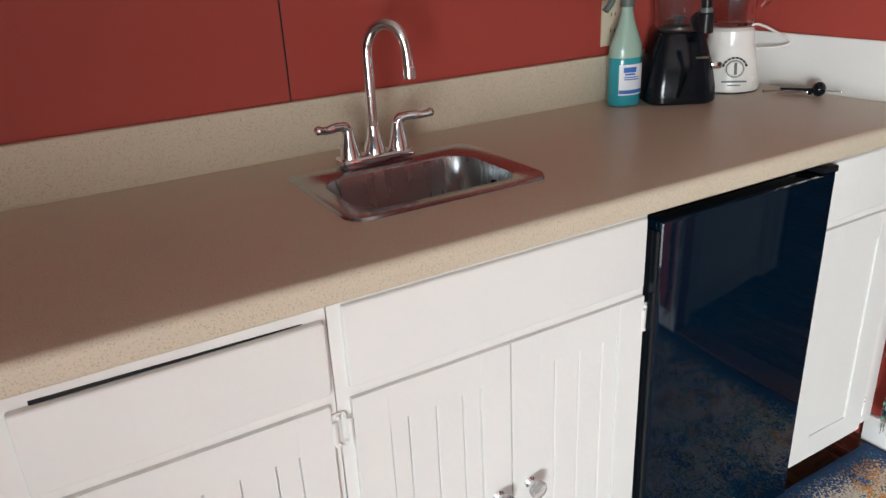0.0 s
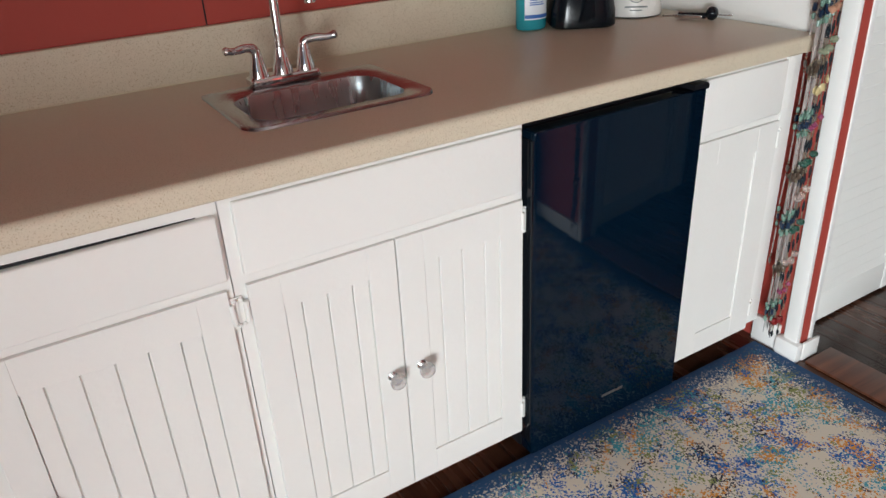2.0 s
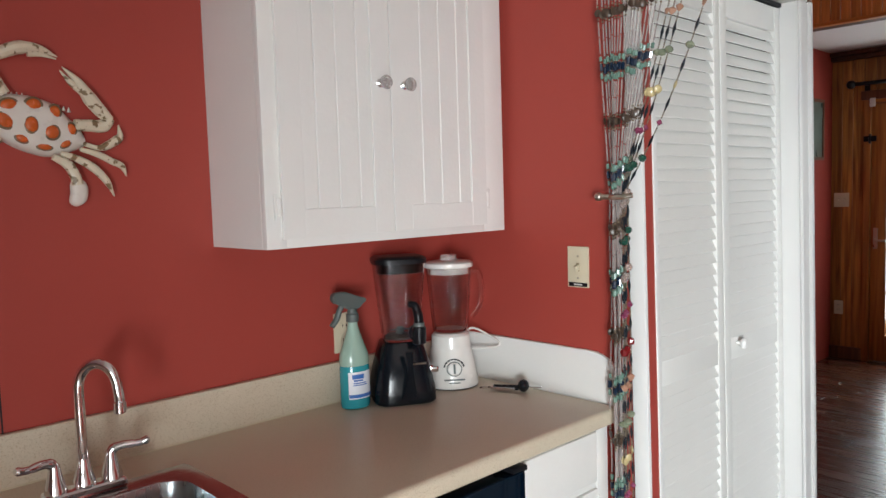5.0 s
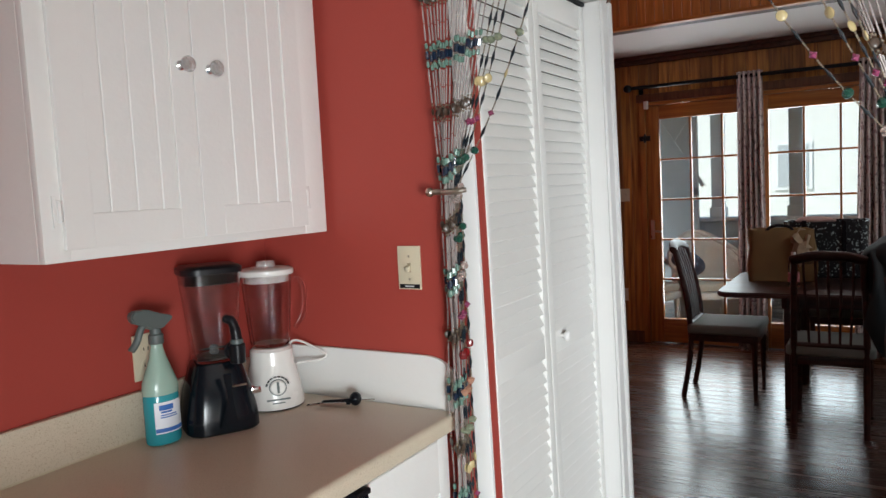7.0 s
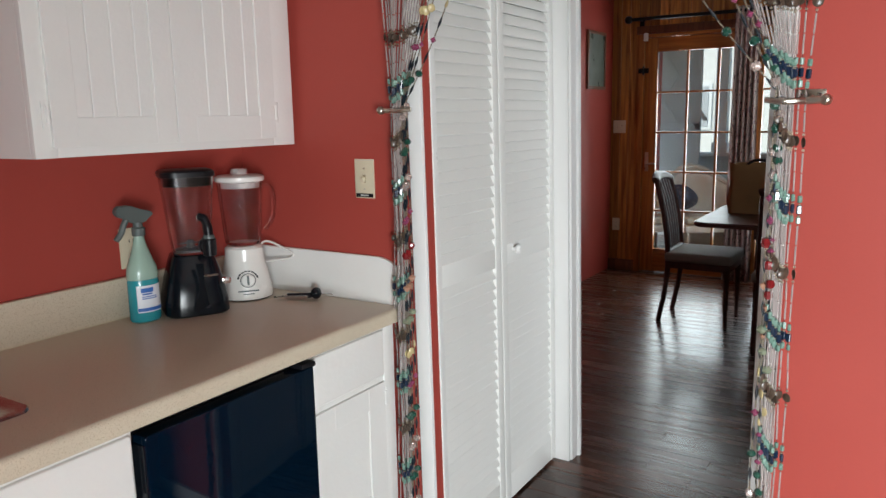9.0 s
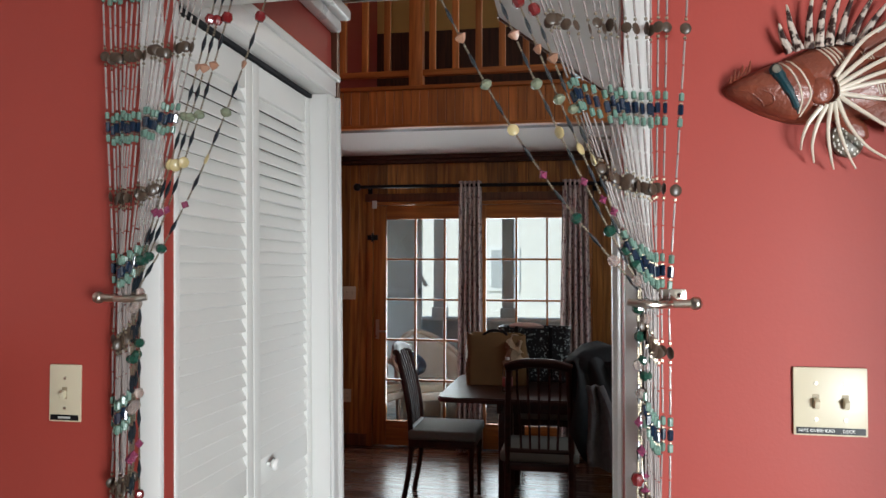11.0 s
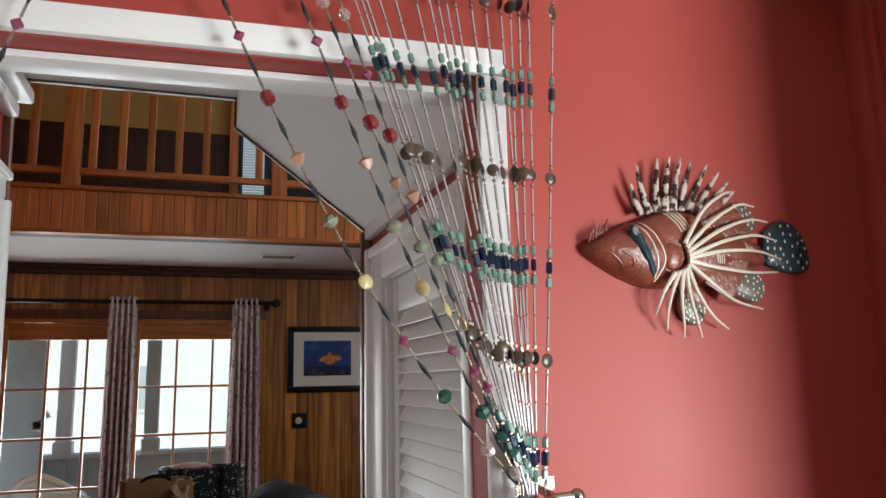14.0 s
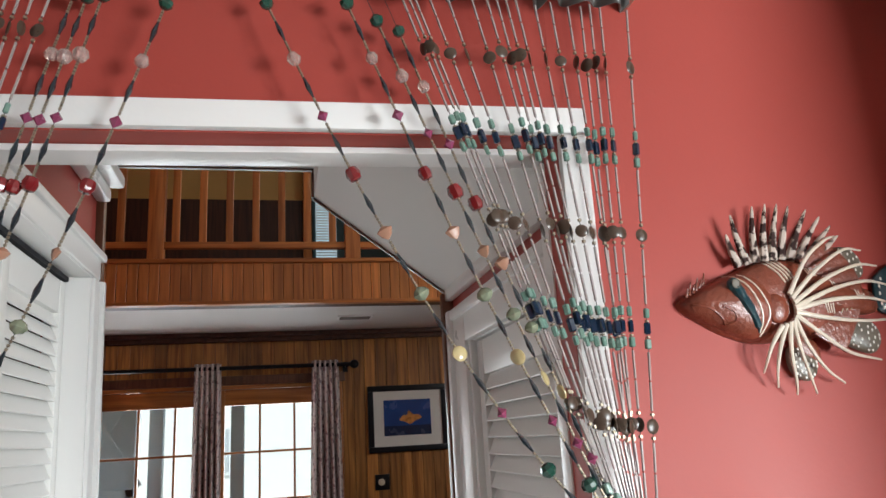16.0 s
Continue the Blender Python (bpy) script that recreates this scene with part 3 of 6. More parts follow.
for x, y in hole:                # the rim's outer line, met from the middle of the bowl
    dx, dy = x - mid[0], y - mid[1]
    best = 9
    for i in range(8):
        (ax, ay), (bx, by) = outer[i], outer[(i + 1) % 8]
        den = dx * (by - ay) - dy * (bx - ax)
        if abs(den) > 1e-9:
            s = ((ax - mid[0]) * (by - ay) - (ay - mid[1]) * (bx - ax)) / den
            if s > 0:
                best = min(best, s)
    oct_ring.append((mid[0] + dx * best, mid[1] + dy * best))
Z = CT + 0.0055
rings = [[(x, y, CT + 0.0006) for x, y in oct_ring], [(x, y, Z) for x, y in [(mid[0] + (p[0] - mid[0]) * 0.985, mid[1] + (p[1] - mid[1]) * 0.985) for p in oct_ring]], [(x, y, Z) for x, y in rounded(BX0 - 0.006, BX1 + 0.006, BY0 - 0.006, BY1 + 0.006, 0.052)]]
for ins, z, r in ((0.0, Z - 0.004, 0.05), (0.004, Z - 0.02, 0.05), (0.012, Z - 0.115, 0.05), (0.026, Z - 0.133, 0.045), (0.06, Z - 0.138, 0.03)):
    rings.append([(x, y, z) for x, y in rounded(BX0 + ins, BX1 - ins, BY0 + ins, BY1 - ins, r)])
part("rim", loops(rings[:4], cap=False), STEEL, sink, "polished steel rim")
part("bowl", loops(rings[3:]), BOWL, sink, "satin steel bowl")
part("drain", rot(T(0.62, 1.19, Z - 0.1385), lathe([(0.04, 0), (0.04, 0.003), (0.032, 0.0035), (0.03, 0.001), (0, 0.001)], 24)), CHROME, sink, "round chrome drain")
part("overflow", rot(T(0.765, 1.15, Z - 0.03) @ pose(0, 0, 0, 0, 90, 0), lathe([(0.009, -0.002), (0.009, 0.002), (0, 0.002)], 12)), GAP, sink, "small dark overflow hole")

fc = thing("faucet", "chrome two-handle bar faucet with a high arched spout", "faucet")
FX, FYC = 0.608, 1.334
part("base_plate", join(rot(T(0, 0, 0), box(FX - 0.078, FX + 0.078, FYC - 0.024, FYC + 0.024, Z + 0.0005, Z + 0.022, 0.010, 3))), CHROME, fc)
arc = [(FX, FYC, Z + 0.02), (FX, FYC, 1.09), (FX, FYC, 1.132)] + [(FX + 0.028 * (1 - math.cos(a)), FYC - 0.026 * (1 - math.cos(a)), 1.132 + 0.052 * math.sin(a)) for a in [math.pi * i / 10 for i in range(1, 10)]] + [(FX + 0.057, FYC - 0.053, 1.125), (FX + 0.058, FYC - 0.054, 1.10)]
part("spout", tube(spline(arc, 4), 0.0105, 16), CHROME, fc)
part("spout_collar", rot(T(FX, FYC, Z + 0.02), lathe([(0.022, 0), (0.021, 0.012), (0.015, 0.03), (0.0125, 0.045), (0.0115, 0.055)], 20)), CHROME, fc)
part("aerator", rot(T(FX + 0.058, FYC - 0.054, 1.084), lathe([(0.011, 0), (0.0125, 0.001), (0.0125, 0.022), (0.0108, 0.024)], 16)), CHROME, fc)
for s in (-1, 1):
    h = part("handle", rot(T(FX + s * 0.053, FYC, Z + 0.018), lathe([(0.0215, 0), (0.020, 0.012), (0.014, 0.035), (0.0115, 0.05), (0.010, 0.058)], 18)), CHROME, fc)
    x = FX + s * 0.053
    part("lever", tube(spline([(x, FYC, Z + 0.062), (x + s * 0.004, FYC, Z + 0.078), (x + s * 0.022, FYC - 0.006, Z + 0.084), (x + s * 0.05, FYC - 0.014, Z + 0.083), (x + s * 0.072, FYC - 0.02, Z + 0.088)], 5), [0.0105] * 8 + [0.009] * 6 + [0.0075] * 4 + [0.0085, 0.009, 0.006], 12), CHROME, h)

# ---- small refrigerator ----
fr = thing("mini_refrigerator", "glossy black compact refrigerator under the counter", "refrigerator")
part("body", box(0.940, 1.425, 0.935, 1.45, 0.02, 0.852, 0.006), BLACK, fr)
fd = part("door", box(0.942, 1.430, 0.888, 0.93, 0.022, 0.848, 0.006, 3), BLACK_GLASS, fr, "mirror-black glass door")
part("handle_edge", box(0.938, 0.9445, 0.891, 0.928, 0.06, 0.83, 0.002), BLACK_GLOSS, fd)
part("hinge_cover", join(box(1.385, 1.432, 0.886, 0.95, 0.8495, 0.862, 0.003), box(1.42, 1.44, 0.89, 0.93, 0.845, 0.858, 0.003)), BLACK, fr)
part("brand_mark", box(1.165, 1.235, 0.8865, 0.8882, 0.098, 0.105), NICKEL, fd, "small grey brand mark")
for x in (0.97, 1.4):
    part("foot", rot(T(x, 0.96, 0), lathe([(0.015, 0), (0.015, 0.021)], 12)), BLACK, fr)

# ---- wall cabinet ----
uc = thing("wall_cabinet", "white painted wall cabinet with two beadboard doors", "cabinet")
UX0, UX1, UY, UZ = 1.004, 1.806, 1.268, 1.380
for a in (UX0, UX1 - 0.018):
    part("side_panel", box(a, a + 0.018, UY + 0.0205, BY - 0.001, UZ, 2.2), WHITE, uc)
part("bottom_panel", box(UX0 + 0.0185, UX1 - 0.0185, UY + 0.0205, BY - 0.001, UZ + 0.012, UZ + 0.03), WHITE, uc)
part("top_panel", box(UX0 + 0.0185, UX1 - 0.0185, UY + 0.0205, BY - 0.001, 2.182, 2.2), WHITE, uc)
part("back_panel", box(UX0 + 0.0185, UX1 - 0.0185, BY - 0.01, BY - 0.001, UZ + 0.0305, 2.1815), WHITE, uc)
part("face_frame", join(box(UX0, UX0 + 0.052, UY, UY + 0.02, UZ, 2.2, 0.002), box(UX1 - 0.085, UX1, UY, UY + 0.02, UZ, 2.2, 0.002), box(UX0 + 0.052, UX1 - 0.085, UY + 0.001, UY + 0.02, UZ, UZ + 0.04, 0.002), box(UX0 + 0.052, UX1 - 0.085, UY + 0.001, UY + 0.02, 2.16, 2.2, 0.002)), WHITE, uc)
panel_door(uc, 1.043, 1.372, 1.402, 2.17, UY - 0.0095, knob=(1.338, 1.775), m=0.06)
panel_door(uc, 1.375, 1.722, 1.402, 2.17, UY - 0.0095, knob=(1.418, 1.775), m=0.06)
for z in (1.475, 2.09):
    for x, s in ((1.037, -1), (1.727, 1)):
        part("hinge", join(box(x - 0.004, x + 0.012 * s, UY - 0.005, UY - 0.0005, z - 0.03, z + 0.03, 0.001), tube([(x, UY - 0.006, z - 0.02), (x, UY - 0.006, z + 0.02)], 0.005, 8)), WHITE, uc, "white painted cabinet hinge")


# ---- dining room shell ----
structure("wall_dining_north", box(HX, 8.4, DY, DY + 0.12, 0, 5.0), RED, "brick-red painted side wall", "wall")
structure("wall_dining_return", box(HX - 0.08, HX, 1.5, DY + 0.12, 0, 5.0), RED, "brick-red wall beside the hall", "wall")
structure("wall_upper", box(WB + 0.02, 2.86, -3.0, DY, 2.57, 5.0), WHITE_CEIL, "white upper wall above the hall", "wall")
# the opening is assumed, made only to hold the added fill lamp
sw_ = structure("wall_dining_south", join(box(2.86, 3.4, -3.12, -3.0, 0, 5.0), box(5.0, 8.4, -3.12, -3.0, 0, 5.0), box(3.4, 5.0, -3.12, -3.0, 0, 1.9), box(3.4, 5.0, -3.12, -3.0, 3.3, 5.0)), PANEL, "wood panelled wall with an assumed, unseen high opening", "wall")
structure("wall_dining_west", box(2.74, 2.86, -3.0, -0.82, 0, 2.57), PANEL, "wood panelled wall", "wall")
structure("ceiling_dining", box(5.52, FARX, -3.0, DY, 2.535, 2.62), WHITE_CEIL, "white ceiling under the loft", "ceiling")
structure("ceiling_upper", box(WB, 8.4, -3.0, DY, 5.0, 5.1), WHITE_CEIL, "white ceiling of the tall room", "ceiling")

DL, DR = 1.752, -0.075           # door pair with its frames
far = structure("wall_far", join(box(FARX, FARX + 0.12, DL + 0.05, DY, 0, 2.62), box(FARX, FARX + 0.12, -3.0, DR - 0.06, 0, 2.62), box(FARX, FARX + 0.12, DR - 0.06, DL + 0.05, 2.13, 2.62)), DARKWOOD, "honey-coloured tongue-and-groove panelled wall", "wall")
random.seed(4)
for a, b, z0, z1 in ((DL + 0.052, DY - 0.002, 0.1, 2.46), (-1.9, DR - 0.062, 0.1, 2.46), (DR - 0.06, DL + 0.05, 2.132, 2.46)):
    n = max(1, round((b - a) / 0.088))
    w = (b - a) / n
    me = mesh("board", box(-0.012, 0.0, 0.001, w - 0.001, 0, z1 - z0, 0.003, 1), PANEL)
    for i in range(n):
        piece("board", me, T(FARX, a + i * w, z0), far)
structure("baseboard_dining", join(box(FARX - 0.03, FARX - 0.012, DL + 0.05, DY, 0, 0.1, 0.004), box(FARX - 0.03, FARX - 0.012, -3.0, DR - 0.062, 0, 0.1, 0.004)), TRIMW, "dark wood baseboard", "baseboard")
structure("trim_crown_dining", join(box(FARX - 0.045, FARX - 0.012, -3.0, DY, 2.465, 2.5, 0.006), box(FARX - 0.075, FARX - 0.012, -3.0, DY, 2.5, 2.533, 0.008)), DARKWOOD, "dark wood crown moulding", "trim")

fr_ = thing("trim_french_doors", "varnished wood frame round the glazed doors", "door trim", kind="structure")
part("frame_side", box(FARX - 0.03, FARX + 0.1, DL, DL + 0.05, 0, 2.13, 0.004), DOORW, fr_)
part("frame_side", box(FARX - 0.03, FARX + 0.1, DR - 0.06, DR - 0.0, 0, 2.13, 0.004), DOORW, fr_)
part("frame_head", box(FARX - 0.03, FARX + 0.1, DR, DL, 2.10, 2.13, 0.004), DOORW_Y, fr_)
part("head_casing", box(FARX - 0.036, FARX - 0.0125, DR - 0.08, DL + 0.07, 2.131, 2.2, 0.005), TRIMW, fr_)


def french_door(name, y1, y0, gl, gr):
    th = thing(name, "varnished wooden french door with fifteen panes", "glass door", group="french doors", kind="structure")
    x0, x1 = FARX, FARX + 0.045
    part("stile", box(x0, x1, gl, y1, 0.01, 2.098, 0.004), DOORW, th)
    part("stile", box(x0, x1, y0, gr, 0.01, 2.098, 0.004), DOORW, th)
    part("rail", box(x0, x1, gr, gl, 1.978, 2.098, 0.004), DOORW_Y, th)
    part("rail", box(x0, x1, gr, gl, 0.01, 0.222, 0.004), DOORW_Y, th)
    zs = [0.222 + 0.3512 * i for i in range(6)]
    ys = [gl + (gr - gl) * i / 3 for i in range(4)]
    for y in ys[1:3]:
        part("muntin", box(x0 + 0.006, x1 - 0.006, y - 0.009, y + 0.009, 0.222, 1.978, 0.003), DOORW, th)
    for z in zs[1:5]:
        part("muntin", box(x0 + 0.007, x1 - 0.007, gr, gl, z - 0.009, z + 0.009, 0.003), DOORW_Y, th)
    for i in range(3):
        for k in range(5):
            p = part("pane", box(x0 + 0.020, x0 + 0.024, ys[i + 1], ys[i], zs[k], zs[k + 1]), PANE, th)
            p.visible_shadow = False
    return th


d1 = french_door("door_1", DL - 0.003, 0.808, 1.636, 0.858)
d2 = french_door("door_2", 0.805, DR + 0.003, 0.757, -0.022)
hd = part("door_handle", join(tube(spline([(FARX - 0.001, 1.71, 1.0), (FARX - 0.045, 1.71, 1.0), (FARX - 0.05, 1.69, 1.0), (FARX - 0.05, 1.62, 1.0)], 4), 0.008, 8), box(FARX - 0.008, FARX - 0.0005, 1.695, 1.728, 0.93, 1.1, 0.003)), NICKEL, d1, "metal door handle")
part("hinge", join(box(FARX - 0.036, FARX - 0.031, 1.705, 1.8, 1.795, 1.84, 0.002), tube([(FARX - 0.04, 1.752, 1.78), (FARX - 0.04, 1.752, 1.855)], 0.009, 8)), BLACK, d1, "black strap hinge")

# loft with balustrade
LX, LY0, LY1 = 5.5, -1.4, DY
lf = structure("loft_edge", box(LX + 0.016, LX + 0.16, -3.0, DY, 2.525, 2.79), DARKWOOD, "cedar-clad edge of the loft floor", "loft")
nb = 56
w = (LY1 - LY0) / nb
me = mesh("board", box(0, 0.016, 0.0012, w - 0.0012, 2.545, 2.785, 0.003, 1), REDWOOD)
for i in range(nb):
    piece("board", me, T(LX, LY0 + i * w, 0), lf)
part("molding", box(LX - 0.012, LX + 0.05, -3.0, DY, 2.522, 2.545, 0.004), REDWOOD_Y, lf)
part("cap", box(LX - 0.025, LX + 0.16, -3.0, DY, 2.786, 2.812, 0.005), REDWOOD_Y, lf)
structure("floor_loft", box(LX + 0.16, 8.4, -3.0, DY, 2.63, 2.78), DARKWOOD, "loft floor", "floor")
rl = thing("balustrade", "orange cedar loft balustrade with square balusters", "railing")
part("bottom_rail", box(LX + 0.02, LX + 0.07, LY0, DY, 2.890, 2.930, 0.004), REDWOOD_Y, rl)
part("top_rail", box(LX + 0.01, LX + 0.08, LY0, DY, 3.62, 3.67, 0.006), REDWOOD_Y, rl)
bal = mesh("baluster", box(-0.02, 0.02, -0.022, 0.022, 2.928, 3.622, 0.003), REDWOOD)
for i in range(20):
    y = 1.795 - 0.1625 * i
    if min(abs(y - 1.096), abs(y + 0.12)) > 0.06:
        piece("baluster", bal, T(LX + 0.045, y, 0), rl)
for y in (1.096, -0.12):
    part("post", box(LX - 0.0, LX + 0.09, y - 0.048, y + 0.048, 2.812, 3.75, 0.005), REDWOOD, rl)
lw = structure("wall_loft", join(box(8.0, 8.12, -3.0, DY, 2.78, 4.02)), DARKWOOD, "dark brown panelled loft wall", "wall")
# the loft wall turns yellow above the brown panelling
structure("wall_loft_top", box(8.0, 8.12, -3.0, DY, 4.02, 5.0), mat("yellow_loft_top", (0.62, 0.40, 0.13), 0.6, vary=0.06), "yellow upper band of the loft wall", "wall")
structure("trim_loft_corner", box(7.9, 7.99, 0.04, 0.12, 2.78, 5.0, 0.004), REDWOOD, "cedar corner post in the loft", "trim")
structure("wall_loft_side", box(7.92, 7.98, -1.6, 0.03, 2.78, 5.0), mat("dark_green_paint", (0.02, 0.045, 0.045), 0.6, vary=0.1), "dark green loft wall", "wall")
lwin = thing("window_1", "loft window with white slatted blinds", "window", kind="structure")
# the pane itself glows, standing in for daylight behind the blinds
part("pane", box(7.90, 7.915, -0.20, 0.0, 3.0, 4.0), mat("daylight_glow_glass", (0.3, 0.4, 0.45), 0.2, emit=((0.55, 0.75, 0.85), 0.7)), lwin)
sl = mesh("slat", box(-0.012, 0.012, -0.10, 0.10, -0.001, 0.001), WHITE)
for i in range(36):
    piece("slat", sl, T(7.885, -0.10, 3.02 + 0.027 * i) @ pose(0, 0, 0, 0, 35, 0), lwin)

# floor planks from the doorway to the far wall
fl = bpy.data.objects["floor"]
random.seed(7)
pw, pl = 0.098, 1.22
plank = mesh("plank", box(0.0006, pw - 0.0006, 0.0006, pl - 0.0006, -0.012, 0.0, 0.0012, 1), FLOORW)
x = 1.31
while x < FARX - 0.01:
    y = -1.9 + random.uniform(-0.6, 0.0)
    while y < DY:
        if x > 1.0:
            piece("plank", plank, T(x, y, 0), fl)
        y += pl
    x += pw
short = mesh("plank", box(0.0006, pw - 0.0006, 0.0006, 2.4 - 0.0006, -0.012, 0.0, 0.0012, 1), FLOORW)
for i in range(16):
    piece("plank", short, T(1.31 - pw * (i + 1), -1.0 + 0.31 * (i % 3), 0), fl)

# porch outside the glazed doors
GREYB = mat("blue_grey_boards", (0.52, 0.62, 0.65), 0.6, vary=0.08, bump=0.1)
PORCHW = mat("porch_white", (0.78, 0.8, 0.8), 0.5, vary=0.05)
structure("floor_porch", box(FARX + 0.121, 9.6, -3.0, 3.4, -0.1, -0.02), mat("grey_porch_floor", (0.22, 0.23, 0.23), 0.6, vary=0.2), "grey porch floor", "floor")
ph = structure("wall_porch", box(9.5, 9.6, -3.0, 3.4, -0.1, 0.92), GREYB, "blue-grey board half wall of the porch", "wall")
me = mesh("board", box(-0.012, 0, 0.003, 0.197, 0, 0.9, 0.004, 1), GREYB)
for i in range(28):
    piece("board", me, T(9.5, -2.4 + 0.2 * i, 0), ph)
part("sill", box(9.42, 9.64, -3.0, 3.4, 0.92, 0.96, 0.006), PORCHW, ph)
structure("ceiling_porch", box(FARX + 0.121, 9.9, -3.0, 3.4, 2.5, 2.6), PORCHW, "white porch ceiling", "ceiling")
for y in (0.80, 1.64, -1.2):
    structure("porch_post", join(box(9.44, 9.58, y - 0.07, y + 0.07, 0.96, 2.5, 0.006), box(9.42, 9.6, y - 0.09, y + 0.09, 0.96, 1.08, 0.006)), GREYB if 0 < y < 1 else PORCHW, "square painted porch post", "post")
lt = structure("lattice_panel", join(box(9.0, 9.05, 1.77, 3.3, 2.42, 2.5), box(9.0, 9.05, 1.77, 1.84, -0.02, 2.5), box(9.0, 9.05, 1.77, 3.3, 1.25, 1.32), box(9.03, 9.05, 1.82, 3.3, -0.02, 1.25)), GREYB, "blue-grey lattice porch end panel", "lattice")
for i in range(4):
    for s in (-1, 1):
        part("lattice_bar", rot(T(9.02, 2.05 + 0.36 * i, 1.87) @ pose(0, 0, 0, 33 * s), box(-0.006 + 0.001 * s, 0.006 + 0.001 * s, -0.022, 0.022, -0.62, 0.62)), GREYB, lt)
structure("lattice_backing", box(9.12, 9.14, 1.80, 3.3, -0.02, 2.5), mat("grey_screen", (0.58, 0.66, 0.68), 0.7), "grey screen behind the lattice", "screen")

# the ground and the house across the way
structure("ground", box(9.62, 400, -300, 300, -0.6, -0.5), mat("pale_ground", (0.36, 0.37, 0.30), 0.9, vary=0.2, scale=0.3), "pale grass and driveway", "ground")
hs = thing("house", "pale clapboard house across the yard", "house")
part("wall", box(24, 30, -7, 12, -0.5, 3.6), mat("pale_siding", (0.75, 0.75, 0.72), 0.7, vary=0.04), hs)
part("roof", rot(T(24, -8, 3.6) @ pose(0, 0, 90), prism([(0, 0), (20, 0), (20, 0.15), (10, 3.0), (0, 0.15)], -7)), mat("grey_shingles", (0.32, 0.33, 0.34), 0.9, vary=0.2), hs)
for y in (-3.0, -1.4, 2.2, 5.5):
    w_ = part("window", box(23.95, 24.02, y - 0.5, y + 0.5, 0.9, 2.3), PORCHW, hs)
    part("pane", box(23.93, 23.955, y - 0.4, y + 0.4, 1.0, 2.2), mat("house_glass", (0.45, 0.48, 0.5), 0.3), w_)

# ---- dining furniture ----
FABRIC = mat("grey_green_upholstery", (0.20, 0.22, 0.20), 0.85, vary=0.12, scale=12, bump=0.3, bump_scale=260, fine=0.05)
tb = thing("dining_table", "dark polished mahogany dining table", "table")
TX0, TX1, TY0, TY1 = 5.03, 6.08, -1.25, 0.862
part("tabletop", join(rot(T(0, 0, 0), prism([(p[0], p[1]) for p in rounded(TX0, TX1, TY0, TY1, 0.09)], 0.032, 0.008))), MAHOG, tb)
bpy.data.objects["tabletop"].data.transform(Matrix(((1, 0, 0, 0), (0, 0, 1, 0), (0, -1, 0, 0.745), (0, 0, 0, 1))))
part("apron", join(box(TX0 + 0.12, TX1 - 0.12, TY1 - 0.4, TY1 - 0.37, 0.635, 0.712), box(TX0 + 0.16, TX0 + 0.19, TY0 + 0.3, TY1 - 0.4, 0.635, 0.712), box(TX1 - 0.19, TX1 - 0.16, TY0 + 0.3, TY1 - 0.4, 0.635, 0.712)), MAHOG, tb)
for x in (TX0 + 0.2, TX1 - 0.2):
    for y in (0.44, TY0 + 0.35):
        part("leg", box(x - 0.045, x + 0.045, y - 0.045, y + 0.045, 0.0, 0.712, 0.008), MAHOG, tb)


def dining_chair(m, label):
    """Seat faces +x; the back stands at x = -0.21."""
    th = thing("dining_chair", label, "chair", at=m, group="dining chairs")
    part("seat", rot(T(0.0, 0, 0.435), box(-0.215, 0.235, -0.225, 0.225, 0, 0.062, 0.024, 4)), FABRIC, th, "grey-green padded seat")
    part("seat_frame", box(-0.205, 0.22, -0.205, 0.205, 0.385, 0.434, 0.006), MAHOG, th)
    for s in (-1, 1):
        part("leg", tube(spline([(0.20, s * 0.19, 0.0), (0.198, s * 0.19, 0.2), (0.195, s * 0.188, 0.40)], 4), [0.014] * 3 + [0.018] * 4 + [0.021] * 2, 8), MAHOG, th)
        part("leg", tube(spline([(-0.255, s * 0.18, 0.0), (-0.215, s * 0.18, 0.22), (-0.20, s * 0.18, 0.42), (-0.225, s * 0.178, 0.68), (-0.30, s * 0.165, 1.0)], 5), 0.018, 8), MAHOG, th)
    part("top_rail", tube(spline([(-0.30, -0.178, 0.985), (-0.322, -0.09, 1.01), (-0.328, 0, 1.015), (-0.322, 0.09, 1.01), (-0.30, 0.178, 0.985)], 5), 0.022, 10, 1.5), MAHOG, th)
    part("lower_rail", tube([(-0.202, -0.18, 0.50), (-0.202, 0.18, 0.50)], 0.014, 8), MAHOG, th)
    for i in range(5):
        y = -0.12 + 0.06 * i
        part("back_slat", tube(spline([(-0.205, y * 0.85, 0.50), (-0.222, y * 0.9, 0.66), (-0.262, y, 0.85), (-0.315, y, 1.005)], 4), 0.0095, 6, 0.6), MAHOG, th)
    return th


ch = dining_chair(pose(5.425, 0.86, 0, 0, 0, -90), "dark mahogany dining chair with a grey padded seat")
copy_thing(ch, pose(4.98, 0.21, 0, 0, 0, 0))
copy_thing(ch, pose(4.98, -0.45, 0, 0, 0, 0))
copy_thing(ch, pose(6.25, 0.24, 0, 0, 0, 180))

